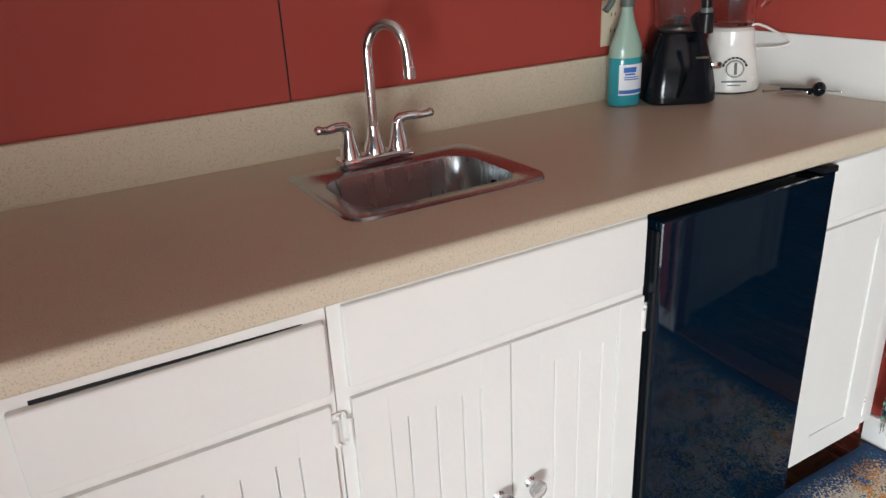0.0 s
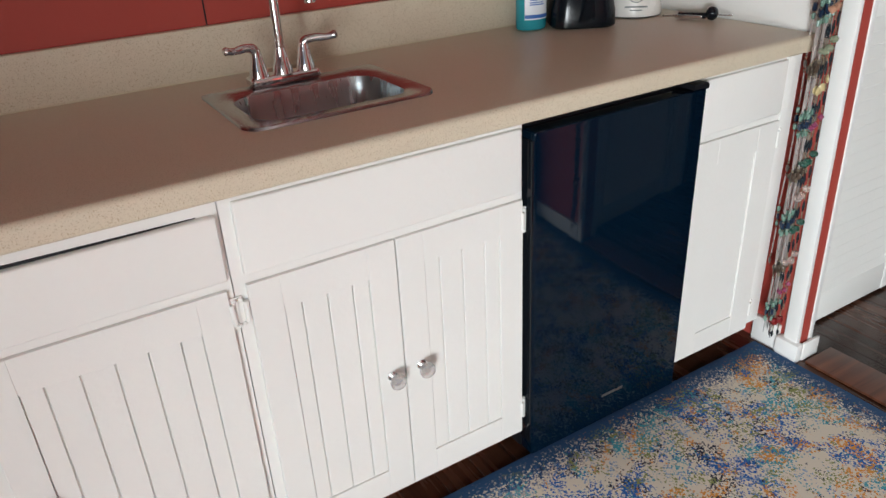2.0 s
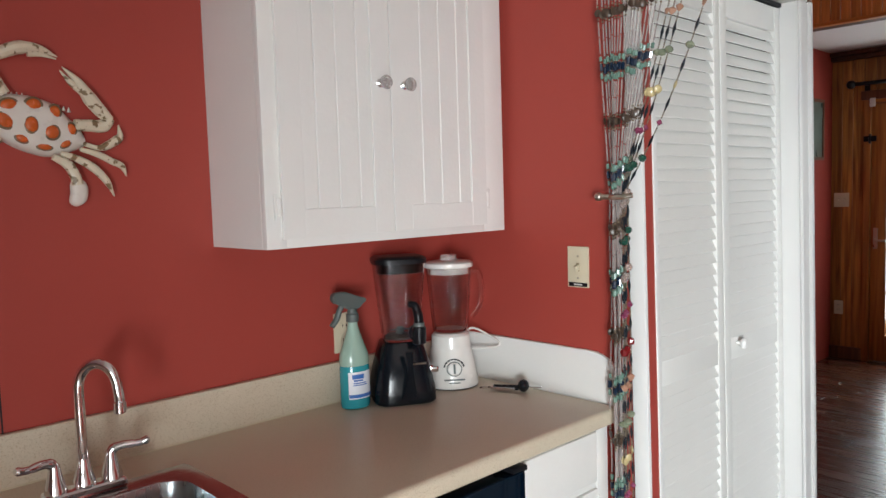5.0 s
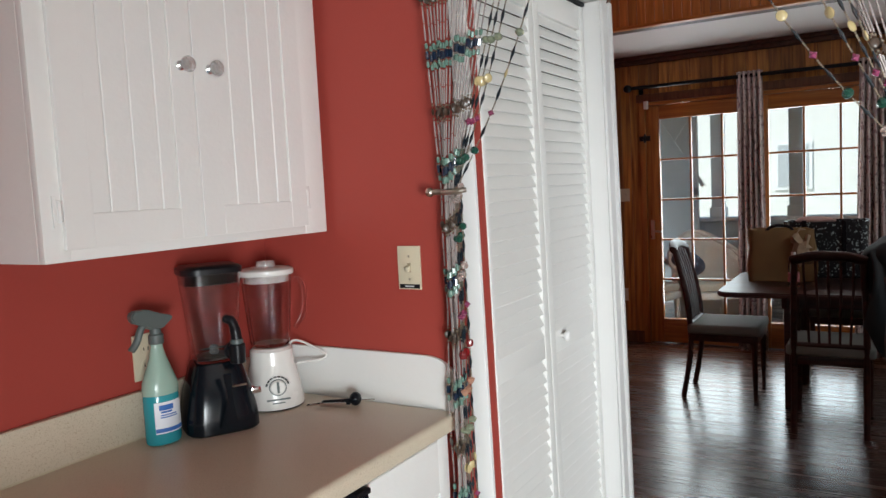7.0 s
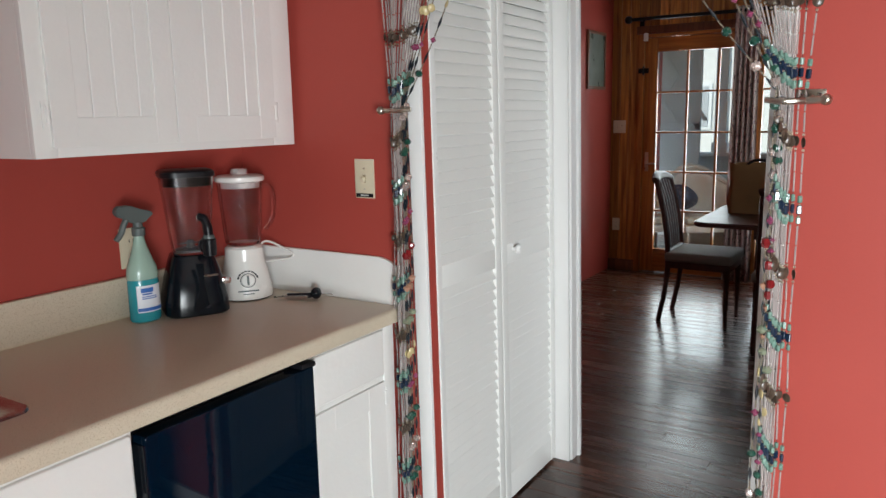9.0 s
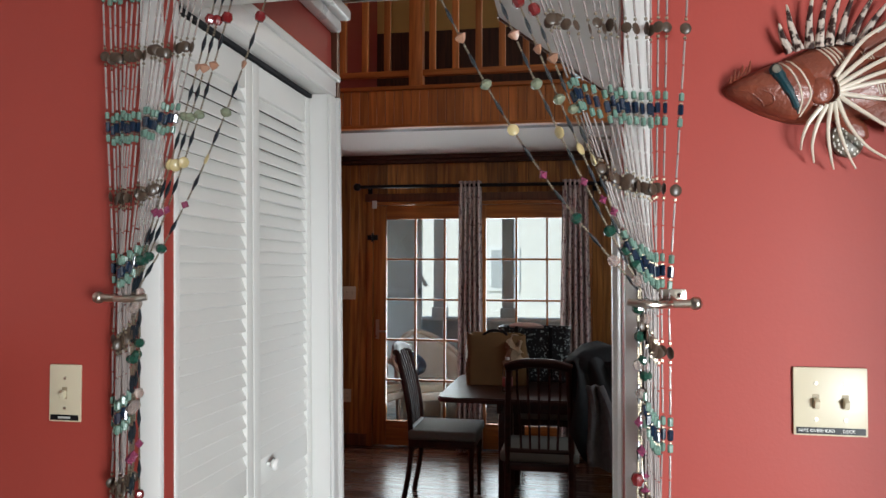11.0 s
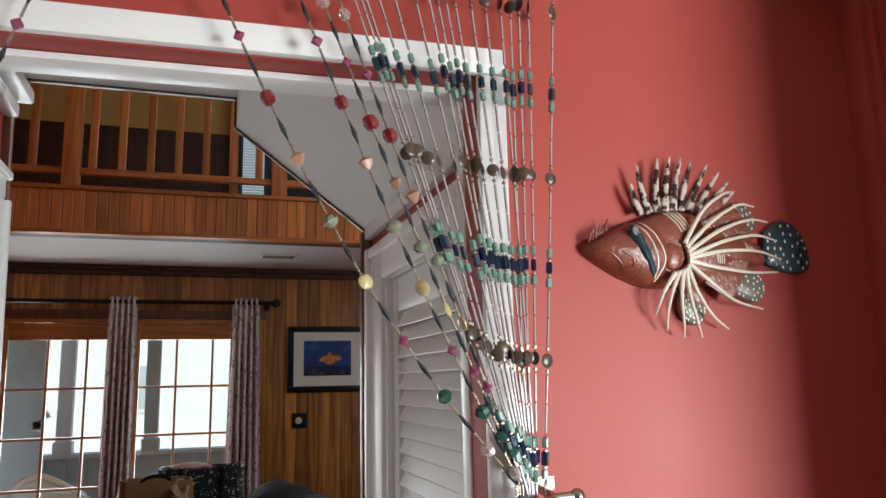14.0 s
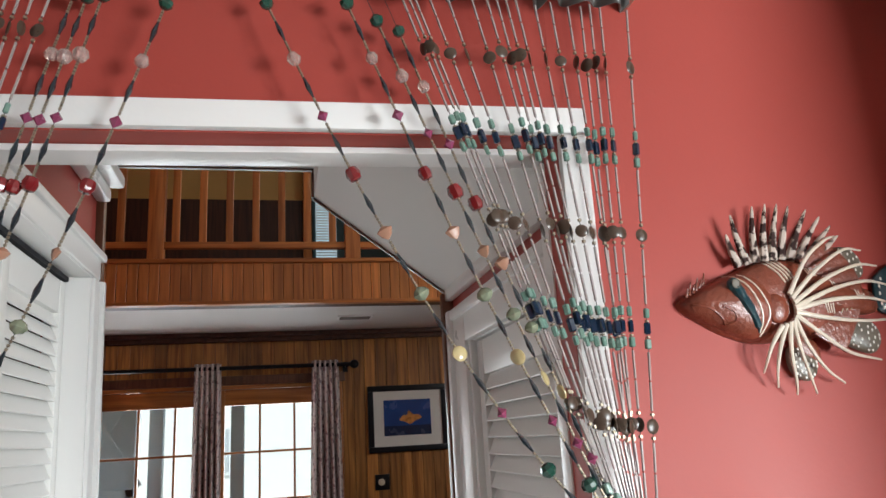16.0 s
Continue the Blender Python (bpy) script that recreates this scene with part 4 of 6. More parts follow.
# ---- rug ----
def rug_material():
    m = bpy.data.materials.new("distressed_rug")
    m.use_nodes = True
    nt = m.node_tree
    p = nt.nodes["Principled BSDF"]
    N, L = nt.nodes.new, nt.links.new
    tc = N("ShaderNodeTexCoord")
    knots = N("ShaderNodeTexVoronoi")
    knots.inputs["Scale"].default_value = 250
    L(tc.outputs["Object"], knots.inputs[0])
    grain = N("ShaderNodeSeparateColor")
    L(knots.outputs["Color"], grain.inputs[0])

    def layer(scale, off, lo, hi, rough=0.42, detail=3.0):
        mp = N("ShaderNodeMapping")
        mp.inputs["Location"].default_value = (off, off * 0.7, off * 1.3)
        L(tc.outputs["Object"], mp.inputs[0])
        n = N("ShaderNodeTexNoise")
        n.inputs["Scale"].default_value, n.inputs["Detail"].default_value, n.inputs["Distortion"].default_value = scale, detail, 1.2
        L(mp.outputs[0], n.inputs[0])
        a = N("ShaderNodeMath")
        a.operation = "MULTIPLY_ADD"
        a.inputs[1].default_value = rough
        L(grain.outputs[0], a.inputs[0])
        L(n.outputs[0], a.inputs[2])
        r = N("ShaderNodeMapRange")
        r.inputs["From Min"].default_value, r.inputs["From Max"].default_value = lo + rough / 2, hi + rough / 2
        L(a.outputs[0], r.inputs[0])
        return r.outputs[0]

    last = None
    base = (0.86, 0.80, 0.68)
    for colour, sc, off, lo, hi in (((0.03, 0.16, 0.52), 8.0, 0, 0.465, 0.495), ((0.30, 0.46, 0.66), 13.0, 3, 0.58, 0.61), ((0.025, 0.03, 0.06), 12.0, 7, 0.575, 0.595), ((0.08, 0.42, 0.52), 7.0, 11, 0.59, 0.62), ((0.80, 0.36, 0.07), 9.0, 17, 0.61, 0.64), ((0.30, 0.34, 0.12), 13.0, 23, 0.65, 0.68), ((0.86, 0.80, 0.68), 8.0, 29, 0.65, 0.67)):
        f = layer(sc, off, lo, hi)
        mx = N("ShaderNodeMix")
        mx.data_type = "RGBA"
        mx.inputs["A"].default_value = (*base, 1)
        mx.inputs["B"].default_value = (*colour, 1)
        L(f, mx.inputs["Factor"])
        if last:
            L(last, mx.inputs["A"])
        last = mx.outputs["Result"]
    # blue border along the edges
    sep = N("ShaderNodeSeparateXYZ")
    L(tc.outputs["Object"], sep.inputs[0])
    dists = []
    for k, half in ((0, 1.19), (1, 1.15)):
        a = N("ShaderNodeMath")
        a.operation = "ABSOLUTE"
        L(sep.outputs[k], a.inputs[0])
        b = N("ShaderNodeMath")
        b.operation = "SUBTRACT"
        b.inputs[0].default_value = half
        L(a.outputs[0], b.inputs[1])
        dists.append(b)
    mn = N("ShaderNodeMath")
    mn.operation = "MINIMUM"
    L(dists[0].outputs[0], mn.inputs[0])
    L(dists[1].outputs[0], mn.inputs[1])
    ad = N("ShaderNodeMath")
    ad.operation = "MULTIPLY_ADD"
    ad.inputs[1].default_value = 0.08
    L(grain.outputs[0], ad.inputs[0])
    L(mn.outputs[0], ad.inputs[2])
    mr = N("ShaderNodeMapRange")
    mr.inputs["From Min"].default_value, mr.inputs["From Max"].default_value = 0.125, 0.085
    L(ad.outputs[0], mr.inputs[0])
    mx = N("ShaderNodeMix")
    mx.data_type = "RGBA"
    mx.inputs["B"].default_value = (0.03, 0.10, 0.24, 1)
    L(mr.outputs[0], mx.inputs["Factor"])
    L(last, mx.inputs["A"])
    L(mx.outputs["Result"], p.inputs["Base Color"])
    p.inputs["Roughness"].default_value = 0.95
    b = N("ShaderNodeBump")
    b.inputs["Strength"].default_value, b.inputs["Distance"].default_value = 0.5, 0.006
    L(grain.outputs[0], b.inputs["Height"])
    L(b.outputs[0], p.inputs["Normal"])
    return m


RUGM = rug_material()
solid("area_rug", box(-1.19, 1.19, -1.15, 1.15, 0.0005, 0.011, 0.004), RUGM, "distressed blue, cream and orange area rug on the floor", "rug", at=T(0.605, -0.245, 0))
solid("floor_strip", join(box(WX - 0.0, WX + 0.12, OR + 0.002, OL - 0.024, 0.0005, 0.009, 0.003)), KICK, "red-brown wooden threshold strip in the doorway", "threshold")


# ---- bead curtain ----
random.seed(11)
THREAD = mat("dark_thread", (0.05, 0.03, 0.03), 0.7)
TUBEM = mat("clear_glass_tubes", (0.66, 0.58, 0.55), 0.12, vary=0.05, trans=0.55, ior=1.4)
MIXB = mat("small_metal_beads", (0.30, 0.25, 0.18), 0.3, 0.6, vary=0.5, scale=220)
SPIN = mat("dark_spindle_beads", (0.016, 0.022, 0.028), 0.15, vary=0.3, coat=0.5)
BEADC = {
    "green": mat("green_stone", (0.015, 0.065, 0.045), 0.15, vary=0.25, scale=60, coat=0.5),
    "jade": mat("pale_jade", (0.17, 0.29, 0.235), 0.25, vary=0.2, scale=50, trans=0.15),
    "navy": mat("navy_stone", (0.010, 0.022, 0.045), 0.12, vary=0.2, coat=0.5),
    "crystal": mat("crystal_bead", (0.80, 0.66, 0.60), 0.08, trans=0.7, vary=0.05),
    "pink": mat("pink_bead", (0.36, 0.075, 0.16), 0.15, trans=0.3, vary=0.15),
    "red": mat("red_bead", (0.17, 0.010, 0.012), 0.15, vary=0.2, coat=0.6),
    "peach": mat("peach_shell", (0.38, 0.20, 0.13), 0.35, vary=0.2, scale=90),
    "sage": mat("sage_pearl", (0.28, 0.32, 0.22), 0.2, 0.3, vary=0.2, scale=90),
    "cream": mat("cream_disc", (0.50, 0.40, 0.20), 0.3, vary=0.15, scale=40, coat=0.3),
    "brown": mat("brown_shell_disc", (0.07, 0.046, 0.032), 0.3, vary=0.35, scale=70),
}
shapes = {
    "green": lathe([(0, -0.0095), (0.006, -0.008), (0.0102, -0.003), (0.0102, 0.003), (0.006, 0.008), (0, 0.0095)], 8),
    "crystal": lathe([(0, -0.0105), (0.007, -0.008), (0.0105, 0), (0.007, 0.008), (0, 0.0105)], 7),
    "pink": lathe([(0, -0.0095), (0.009, 0), (0, 0.0095)], 6),
    "red": lathe([(0, -0.012), (0.008, -0.009), (0.011, 0), (0.008, 0.009), (0, 0.012)], 8),
    "peach": lathe([(0, -0.011), (0.011, -0.005), (0.007, 0.003), (0, 0.009)], 7, (1, 0.5)),
    "sage": lathe([(0, -0.010), (0.008, -0.006), (0.0115, 0), (0.008, 0.006), (0, 0.010)], 7),
    "cream": ball(0.0115, scale=(1, 0.35, 1), seg=10),
    "brown": ball(0.0105, scale=(1, 0.22, 1), seg=8),
    "jade": box(-0.0042, 0.0042, -0.0036, 0.0036, -0.0072, 0.0072, 0.0016, 1),
    "navy": box(-0.0052, 0.0052, -0.0038, 0.0038, -0.0095, 0.0095, 0.0018, 1),
}
beads = {k: mesh("bead", b, BEADC[k]) for k, b in shapes.items()}
curtain = thing("bead_curtain", "glass bead curtain parted and held by two hooks", "bead curtain")
RZ = 2.360
part("curtain_rod", tube([(1.785, -0.23, RZ), (1.785, 0.97, RZ)], 0.010, 10), NICKEL, curtain)
for y in (-0.215, 0.955):
    part("rod_bracket", join(box(1.79, WX - 0.001, y - 0.006, y + 0.006, RZ - 0.02, RZ + 0.012, 0.002)), NICKEL, curtain)
VAL = mat("grey_satin", (0.10, 0.095, 0.09), 0.35, vary=0.25, scale=40)
for a, b in ((-0.2, 0.19), (0.56, 0.94)):
    bm = bmesh.new()
    rows = []
    n = 90
    for j, z in enumerate((0.028, 0.012, -0.006, -0.024, -0.040)):
        row = []
        for i in range(n + 1):
            y = a + (b - a) * i / n
            ph = i / n * 52
            amp = 0.004 + 0.003 * j
            zz = RZ + z - (0.010 * abs(math.sin(i / n * 19)) + 0.004 * math.sin(ph * 0.7) if j == 4 else 0)
            row.append(bm.verts.new((1.771 + amp * math.sin(ph + 0.8 * math.sin(ph * 0.31)), y, zz)))
        rows.append(row)
    for p, q in zip(rows, rows[1:]):
        for i in range(n):
            bm.faces.new((p[i], p[i + 1], q[i + 1], q[i]))
    ob = part("valance", bm, VAL, curtain, "gathered grey satin heading")
    s = ob.modifiers.new("cloth", "SOLIDIFY")
    s.thickness = 0.002


def along(pts, s):
    for p, q in zip(pts, pts[1:]):
        d = (q - p).length
        if s <= d:
            return p.lerp(q, s / d), (q - p).normalized()
        s -= d
    return pts[-1], (pts[-1] - pts[-2]).normalized()


def strand(top, gather, end, kind, slack=0.0, first=0.0):
    """One hanging string: down to the hook, then straight to its end."""
    x0, y0, z0 = top
    xg, yg, zg = gather
    path = [Vector(top)]
    for i in range(1, 11):
        t = i / 10
        bow = math.sin(math.pi * t) * slack
        path.append(Vector((x0 + (xg - x0) * t - 0.004 * math.sin(math.pi * t), y0 + (yg - y0) * t, z0 + (zg - z0) * t - bow)))
    n = 12
    jx, jy = random.uniform(-0.010, 0.006), random.uniform(-0.010, 0.010)
    for i in range(1, n + 1):
        t = i / n
        path.append(Vector((xg + jx * t + random.uniform(-0.003, 0.003), yg + jy * t + random.uniform(-0.0025, 0.0025), zg + (end - zg) * t)))
    total = sum((q - p).length for p, q in zip(path, path[1:]))
    bits, big = [(tube(path, 0.0006, 4), 0)], []

    def rod(s0, s1, r, slot, fat=False):
        a, b = along(path, s0)[0], along(path, s1)[0]
        m = (a + b) / 2
        bits.append((tube([a, m, b], [r * 0.35, r, r * 0.35], 6) if fat else tube([a, b], r, 5), slot))

    if kind == "spindle":
        order = ["green", "crystal", "pink", "red", "peach", "sage", "cream", "pink", "green", "crystal"]
        s, k = first, 0
        while s < total - 0.02:
            big.append((order[k % 10], s))
            rod(s + 0.031, s + 0.064, 0.0040, 3, True)
            for off in (0.012, 0.017, 0.022, 0.027, 0.065, 0.070, 0.075, 0.080):
                rod(s + off, s + off + 0.0035, 0.0021, 2)
            s, k = s + 0.0945, k + 1
    else:
        s, k = random.uniform(-0.024, -0.010), 0
        while s < total - 0.05:
            for off in (0.0, 0.042):
                if s + off + 0.04 < total:
                    rod(s + off, s + off + 0.039, 0.0020, 1)
            s += 0.0845
            if k % 2 == 0:
                rod(s, s + 0.004, 0.003, 2)
                big.append(("brown", s + 0.018))
                rod(s + 0.032, s + 0.036, 0.003, 2)
                s += 0.040
            else:
                for c, d in (("jade", 0.010), ("navy", 0.032), ("jade", 0.054)):
                    big.append((c, s + d))
                rod(s + 0.0205, s + 0.0225, 0.0035, 2)
                rod(s + 0.0435, s + 0.0455, 0.0035, 2)
                s += 0.066
            k += 1
    st = part("strand", join(*bits), [THREAD, TUBEM, MIXB, SPIN], curtain, "string of dark spindle beads" if kind == "spindle" else "string of clear glass tubes")
    for c, s in big:
        if s < total:
            p, dirn = along(path, s)
            m = Matrix.Translation(p) @ Vector((0, 0, 1)).rotation_difference(dirn).to_matrix().to_4x4() @ pose(0, 0, 0, 0, 0, random.uniform(0, 360)) @ Matrix.Scale(random.uniform(0.9, 1.08), 4)
            piece("bead", beads[c], m, st)


X = 1.776
HZ = 1.478
TZ = RZ - 0.06
for y0, yg, bow, first in ((0.374, -0.094, 0.088, 0.022), (0.255, -0.098, 0.042, 0.012), (0.222, -0.102, 0.020, 0.040), (0.195, -0.105, 0.010, 0.056)):
    strand((X, y0, TZ), (X - 0.012, yg, HZ + 0.02), random.uniform(0.06, 0.16), "spindle", bow, first)
tops = [0.168, 0.157, 0.146, 0.124, 0.095, 0.060, 0.036, 0.020, 0.004, -0.012, -0.041, -0.068, -0.097]
for i, y0 in enumerate(tops):
    strand((X + random.uniform(-0.004, 0.004), y0, TZ), (X - 0.008 + random.uniform(-0.01, 0.006), -0.101 - 0.0021 * i, HZ + 0.01), random.uniform(0.05, 0.2), "clear")
for y0, yg in ((-0.119, -0.117), (-0.135, -0.124), (-0.152, -0.134), (-0.198, -0.146)):
    strand((X + 0.006, y0, TZ), (X + 0.012, yg, HZ), random.uniform(0.05, 0.3), "clear")
for y0, yg, bow, first in ((0.491, 0.818, 0.090, 0.033), (0.576, 0.824, 0.070, 0.026), (0.595, 0.829, 0.055, 0.030), (0.612, 0.834, 0.045, 0.027)):
    strand((X, y0, TZ), (X - 0.012, yg, HZ + 0.02), random.uniform(0.06, 0.16), "spindle", bow, first)
for i in range(13):
    strand((X + random.uniform(-0.004, 0.004), 0.640 + 0.0185 * i + random.uniform(-0.005, 0.005), TZ), (X - 0.008 + random.uniform(-0.01, 0.006), 0.832 + 0.0028 * i, HZ), random.uniform(0.05, 0.2), "clear")
for y0, yg in ((0.885, 0.868), (0.900, 0.872), (0.913, 0.877), (0.930, 0.886)):
    strand((X + 0.006, y0, TZ), (X + 0.012, yg, HZ), random.uniform(0.05, 0.3), "clear")


def hook(y, s):
    """A holdback: plate, arm bowed out in front of the beads, ball end. s: towards the free side."""
    th = thing("curtain_holdback", "brushed brass curtain holdback hook with a ball end", "curtain hook", group="curtain holdbacks")
    part("plate", box(WX - 0.003, WX, y - 0.028, y + 0.028, HZ - 0.002, HZ + 0.018, 0.001), NICKEL, th)
    for d in (-0.016, 0.016):
        part("screw", rot(T(WX - 0.003, y + d, HZ + 0.008) @ pose(0, 0, 0, 0, -90, 0), lathe([(0.005, 0), (0.004, 0.002), (0, 0.003)], 8)), CHROME, th)
    pts = spline([(WX - 0.002, y, HZ + 0.002), (WX - 0.045, y + s * 0.004, HZ - 0.004), (WX - 0.072, y - s * 0.012, HZ - 0.006), (WX - 0.085, y - s * 0.045, HZ - 0.006), (WX - 0.075, y - s * 0.075, HZ - 0.002)], 5)
    part("arm", tube(pts, 0.0062, 10), NICKEL, th)
    part("bar", tube([(WX - 0.062, y - s * 0.004, HZ - 0.005), (WX - 0.062, y + s * 0.028, HZ - 0.004)], 0.0075, 12), NICKEL, th)
    part("ball_end", ball(0.0115, (WX - 0.062, y + s * 0.034, HZ - 0.004), seg=14), NICKEL, th)


hook(-0.152, -1)
hook(0.872, 1)


# ---- switches and outlets ----
def lettering(words, size):
    """Raised letters in the plane x, z, centred, facing -y."""
    cu = bpy.data.curves.new("letters", "FONT")
    cu.body, cu.size, cu.extrude, cu.resolution_u = words, size, 0.0001, 2
    cu.align_x, cu.align_y = "CENTER", "CENTER"
    ob = bpy.data.objects.new("letters", cu)
    bm = bmesh.new()
    me = ob.to_mesh()
    bm.from_mesh(me)
    ob.to_mesh_clear()
    bpy.data.objects.remove(ob)
    return rot(pose(0, 0, 0, 90), bm)


def switch_plate(x, yc, zc, gangs, label, axis="x", toggles=True, strip=True, words=()):
    m = T(yc, x, zc)
    if axis == "x":
        m = T(x, yc, zc) @ Matrix(((0, 1, 0, 0), (-1, 0, 0, 0), (0, 0, 1, 0), (0, 0, 0, 1)))
    th = thing("switch_plate" if toggles else "outlet_plate", label, "light switch" if toggles else "outlet", at=m)
    w = 0.035 if gangs == 1 else 0.058
    part("plate", box(-w, w, -0.006, -0.0005, -0.057, 0.057, 0.0025, 2), IVORY, th)
    for g in ([0] if gangs == 1 else [-0.023, 0.023]):
        if toggles:
            # the slot is a darker ivory than its plate
            part("slot", box(g - 0.0055, g + 0.0055, -0.0066, -0.0058, -0.012, 0.012), mat("dark_ivory", (0.34, 0.27, 0.17), 0.5), th)
            part("toggle", rot(T(g, -0.006, 0) @ pose(0, 0, 0, 25), box(-0.0042, 0.0042, -0.012, 0.001, -0.007, 0.007, 0.0015)), IVORY, th)
            for z in (-0.03, 0.03):
                part("screw", rot(T(g, -0.006, z) @ pose(0, 0, 0, 90), lathe([(0.0032, 0), (0.0028, 0.0012), (0, 0.0014)], 10)), NICKEL, th)
        else:
            for z in (-0.02, 0.02):
                part("socket", join(rot(T(0, -0.0062, z) @ pose(0, 0, 0, 90), lathe([(0.0165, 0), (0.0165, 0.0015), (0, 0.0015)], 16))), IVORY, th)
                part("slots", join(box(-0.0075, -0.0052, -0.0082, -0.0076, z - 0.004, z + 0.005), box(0.0052, 0.0075, -0.0082, -0.0076, z - 0.004, z + 0.005)), GAP, th)
    if strip:
        part("label_strip", box(-w + 0.004, w - 0.004, -0.0066, -0.0058, -0.054, -0.043), BLACK, th, "black embossed label strip")
        for w_, g in words:
            part("lettering", rot(T(g, -0.0067, -0.0485), lettering(w_, 0.0075)), WHITE, th, "white embossed capitals")
        for g in ([] if words else [0]):
            part("label_mark", box(g - 0.014, g + 0.014, -0.0069, -0.0065, -0.0505, -0.0465), mat("grey_lettering", (0.5, 0.5, 0.48), 0.6), th)
    return th


switch_plate(WX, 1.016, 1.280, 1, "single ivory light switch with a label strip on the red wall")
switch_plate(WX, -0.409, 1.310, 2, "double ivory light switch with a label strip on the red wall", words=(("NITE OVERHEAD", -0.022), ("DECK", 0.028)))
switch_plate(BY, 1.388, 1.105, 1, "ivory wall outlet behind the spray bottle", axis="y", toggles=False, strip=False)
switch_plate(FARX - 0.012, 1.965, 1.33, 2, "ivory double switch plate on the panelled wall", strip=False)
switch_plate(FARX - 0.012, 1.98, 0.43, 1, "ivory wall outlet on the panelled wall", toggles=False, strip=False)

# ---- things on the counter ----
bt = thing("spray_bottle", "clear spray bottle half filled with teal cleaner", "spray bottle", at=T(1.350, 1.428, CT + 0.0005) @ pose(0, 0, 0, 0, 0, -6) @ Matrix.Diagonal((1.12, 1.12, 1.06, 1)))
BOT = mat("milky_plastic", (0.42, 0.60, 0.50), 0.25, vary=0.05, trans=0.3)
TEAL = mat("teal_liquid", (0.03, 0.30, 0.35), 0.2, vary=0.05, trans=0.1)
part("liquid", lathe([(0.0, 0.003), (0.036, 0.002), (0.0385, 0.008), (0.0385, 0.105), (0.037, 0.112), (0, 0.112)], 24, (1, 0.8)), TEAL, bt)
part("bottle", lathe([(0.0384, 0.1125), (0.0388, 0.125), (0.037, 0.140), (0.028, 0.165), (0.018, 0.195), (0.0135, 0.215), (0.0125, 0.225)], 24, (1, 0.8)), BOT, bt)
part("collar", lathe([(0.015, 0.224), (0.0155, 0.226), (0.0155, 0.243), (0.012, 0.247), (0.011, 0.258)], 20), mat("grey_plastic", (0.09, 0.11, 0.105), 0.45), bt, "ribbed grey collar")
GREYP = bpy.data.materials["grey_plastic"]
head = prism([(-0.058, 0.292), (-0.052, 0.278), (-0.030, 0.268), (-0.012, 0.256), (0.014, 0.256), (0.030, 0.270), (0.040, 0.276), (0.038, 0.282), (0.012, 0.290), (-0.020, 0.304), (-0.05, 0.304)], 0.02, 0.003)
part("spray_head", rot(T(0, -0.01, 0), head), GREYP, bt, "grey spray head")
part("trigger", tube(spline([(-0.026, 0, 0.272), (-0.036, 0, 0.255), (-0.044, 0, 0.235), (-0.058, 0, 0.218)], 4), 0.006, 8, 1.3), GREYP, bt)
bm = bmesh.new()
for i in range(13):
    a = radians(-140 + 100 * i / 12)
    for z in (0.028, 0.098):
        bm.verts.new((0.0394 * math.cos(a), 0.0394 * 0.8 * math.sin(a) - 0.0003, z))
bm.verts.ensure_lookup_table()
for i in range(12):
    bm.faces.new([bm.verts[k] for k in (2 * i, 2 * i + 2, 2 * i + 3, 2 * i + 1)])
lb = part("label", bm, mat("paper_label", (0.72, 0.74, 0.78), 0.5, vary=0.04), bt, "white and blue paper label")
BLUE = mat("label_blue", (0.03, 0.13, 0.42), 0.5)
for z0, z1, a0, a1 in ((0.031, 0.040, -139, -41), (0.080, 0.092, -125, -80), (0.074, 0.078, -120, -85), (0.068, 0.0705, -122, -70), (0.063, 0.0655, -122, -66)):
    bm = bmesh.new()
    for i in range(9):
        a = radians(a0 + (a1 - a0) * i / 8)
        for z in (z0, z1):
            bm.verts.new((0.0399 * math.cos(a), 0.0399 * 0.8 * math.sin(a) - 0.0006, z))
    bm.verts.ensure_lookup_table()
    for i in range(8):
        bm.faces.new([bm.verts[k] for k in (2 * i, 2 * i + 2, 2 * i + 3, 2 * i + 1)])
    part("print", bm, BLUE, lb)

# black blender with a dispensing tap
bl = thing("black_blender", "black drink blender with a clear jar and pouring tap", "blender", at=T(1.492, 1.395, CT + 0.0005) @ pose(0, 0, 0, 0, 0, -30))


def square_loop(prof, corner=0.3, n=4, twist=0.0):
    rings = []
    for h, z in prof:
        rings.append([(x, y, z) for x, y in rounded(-h, h, -h, h, h * corner, n)])
    return loops(rings)


part("base", square_loop([(0.082, 0.0), (0.088, 0.006), (0.087, 0.04), (0.076, 0.10), (0.062, 0.15), (0.056, 0.168), (0.05, 0.17)], 0.45, 3), BLACK_GLOSS, bl)
part("facet", prism([(-0.022, 0.012), (0.024, 0.03), (0.012, 0.10), (0.010, 0.165), (-0.012, 0.165), (0.0, 0.10)], 0.006, 0.002), BLACK_GLOSS, bl)
bpy.data.objects["facet"].data.transform(pose(0.0, -0.098, 0.005, 13, 0, 0) @ Matrix.Scale(0.95, 4))
part("brand_strip", rot(T(0.035, -0.072, 0.112) @ pose(0, 0, 0, 14), box(-0.022, 0.022, -0.002, 0.002, -0.002, 0.002)), NICKEL, bl, "thin silver strip")
part("jar", square_loop([(0.046, 0.170), (0.050, 0.176), (0.052, 0.20), (0.060, 0.28), (0.069, 0.375), (0.071, 0.39), (0.069, 0.39), (0.067, 0.375), (0.058, 0.28), (0.050, 0.205), (0.046, 0.18), (0.02, 0.179)], 0.55, 5), CLEAR, bl, "clear plastic jar")
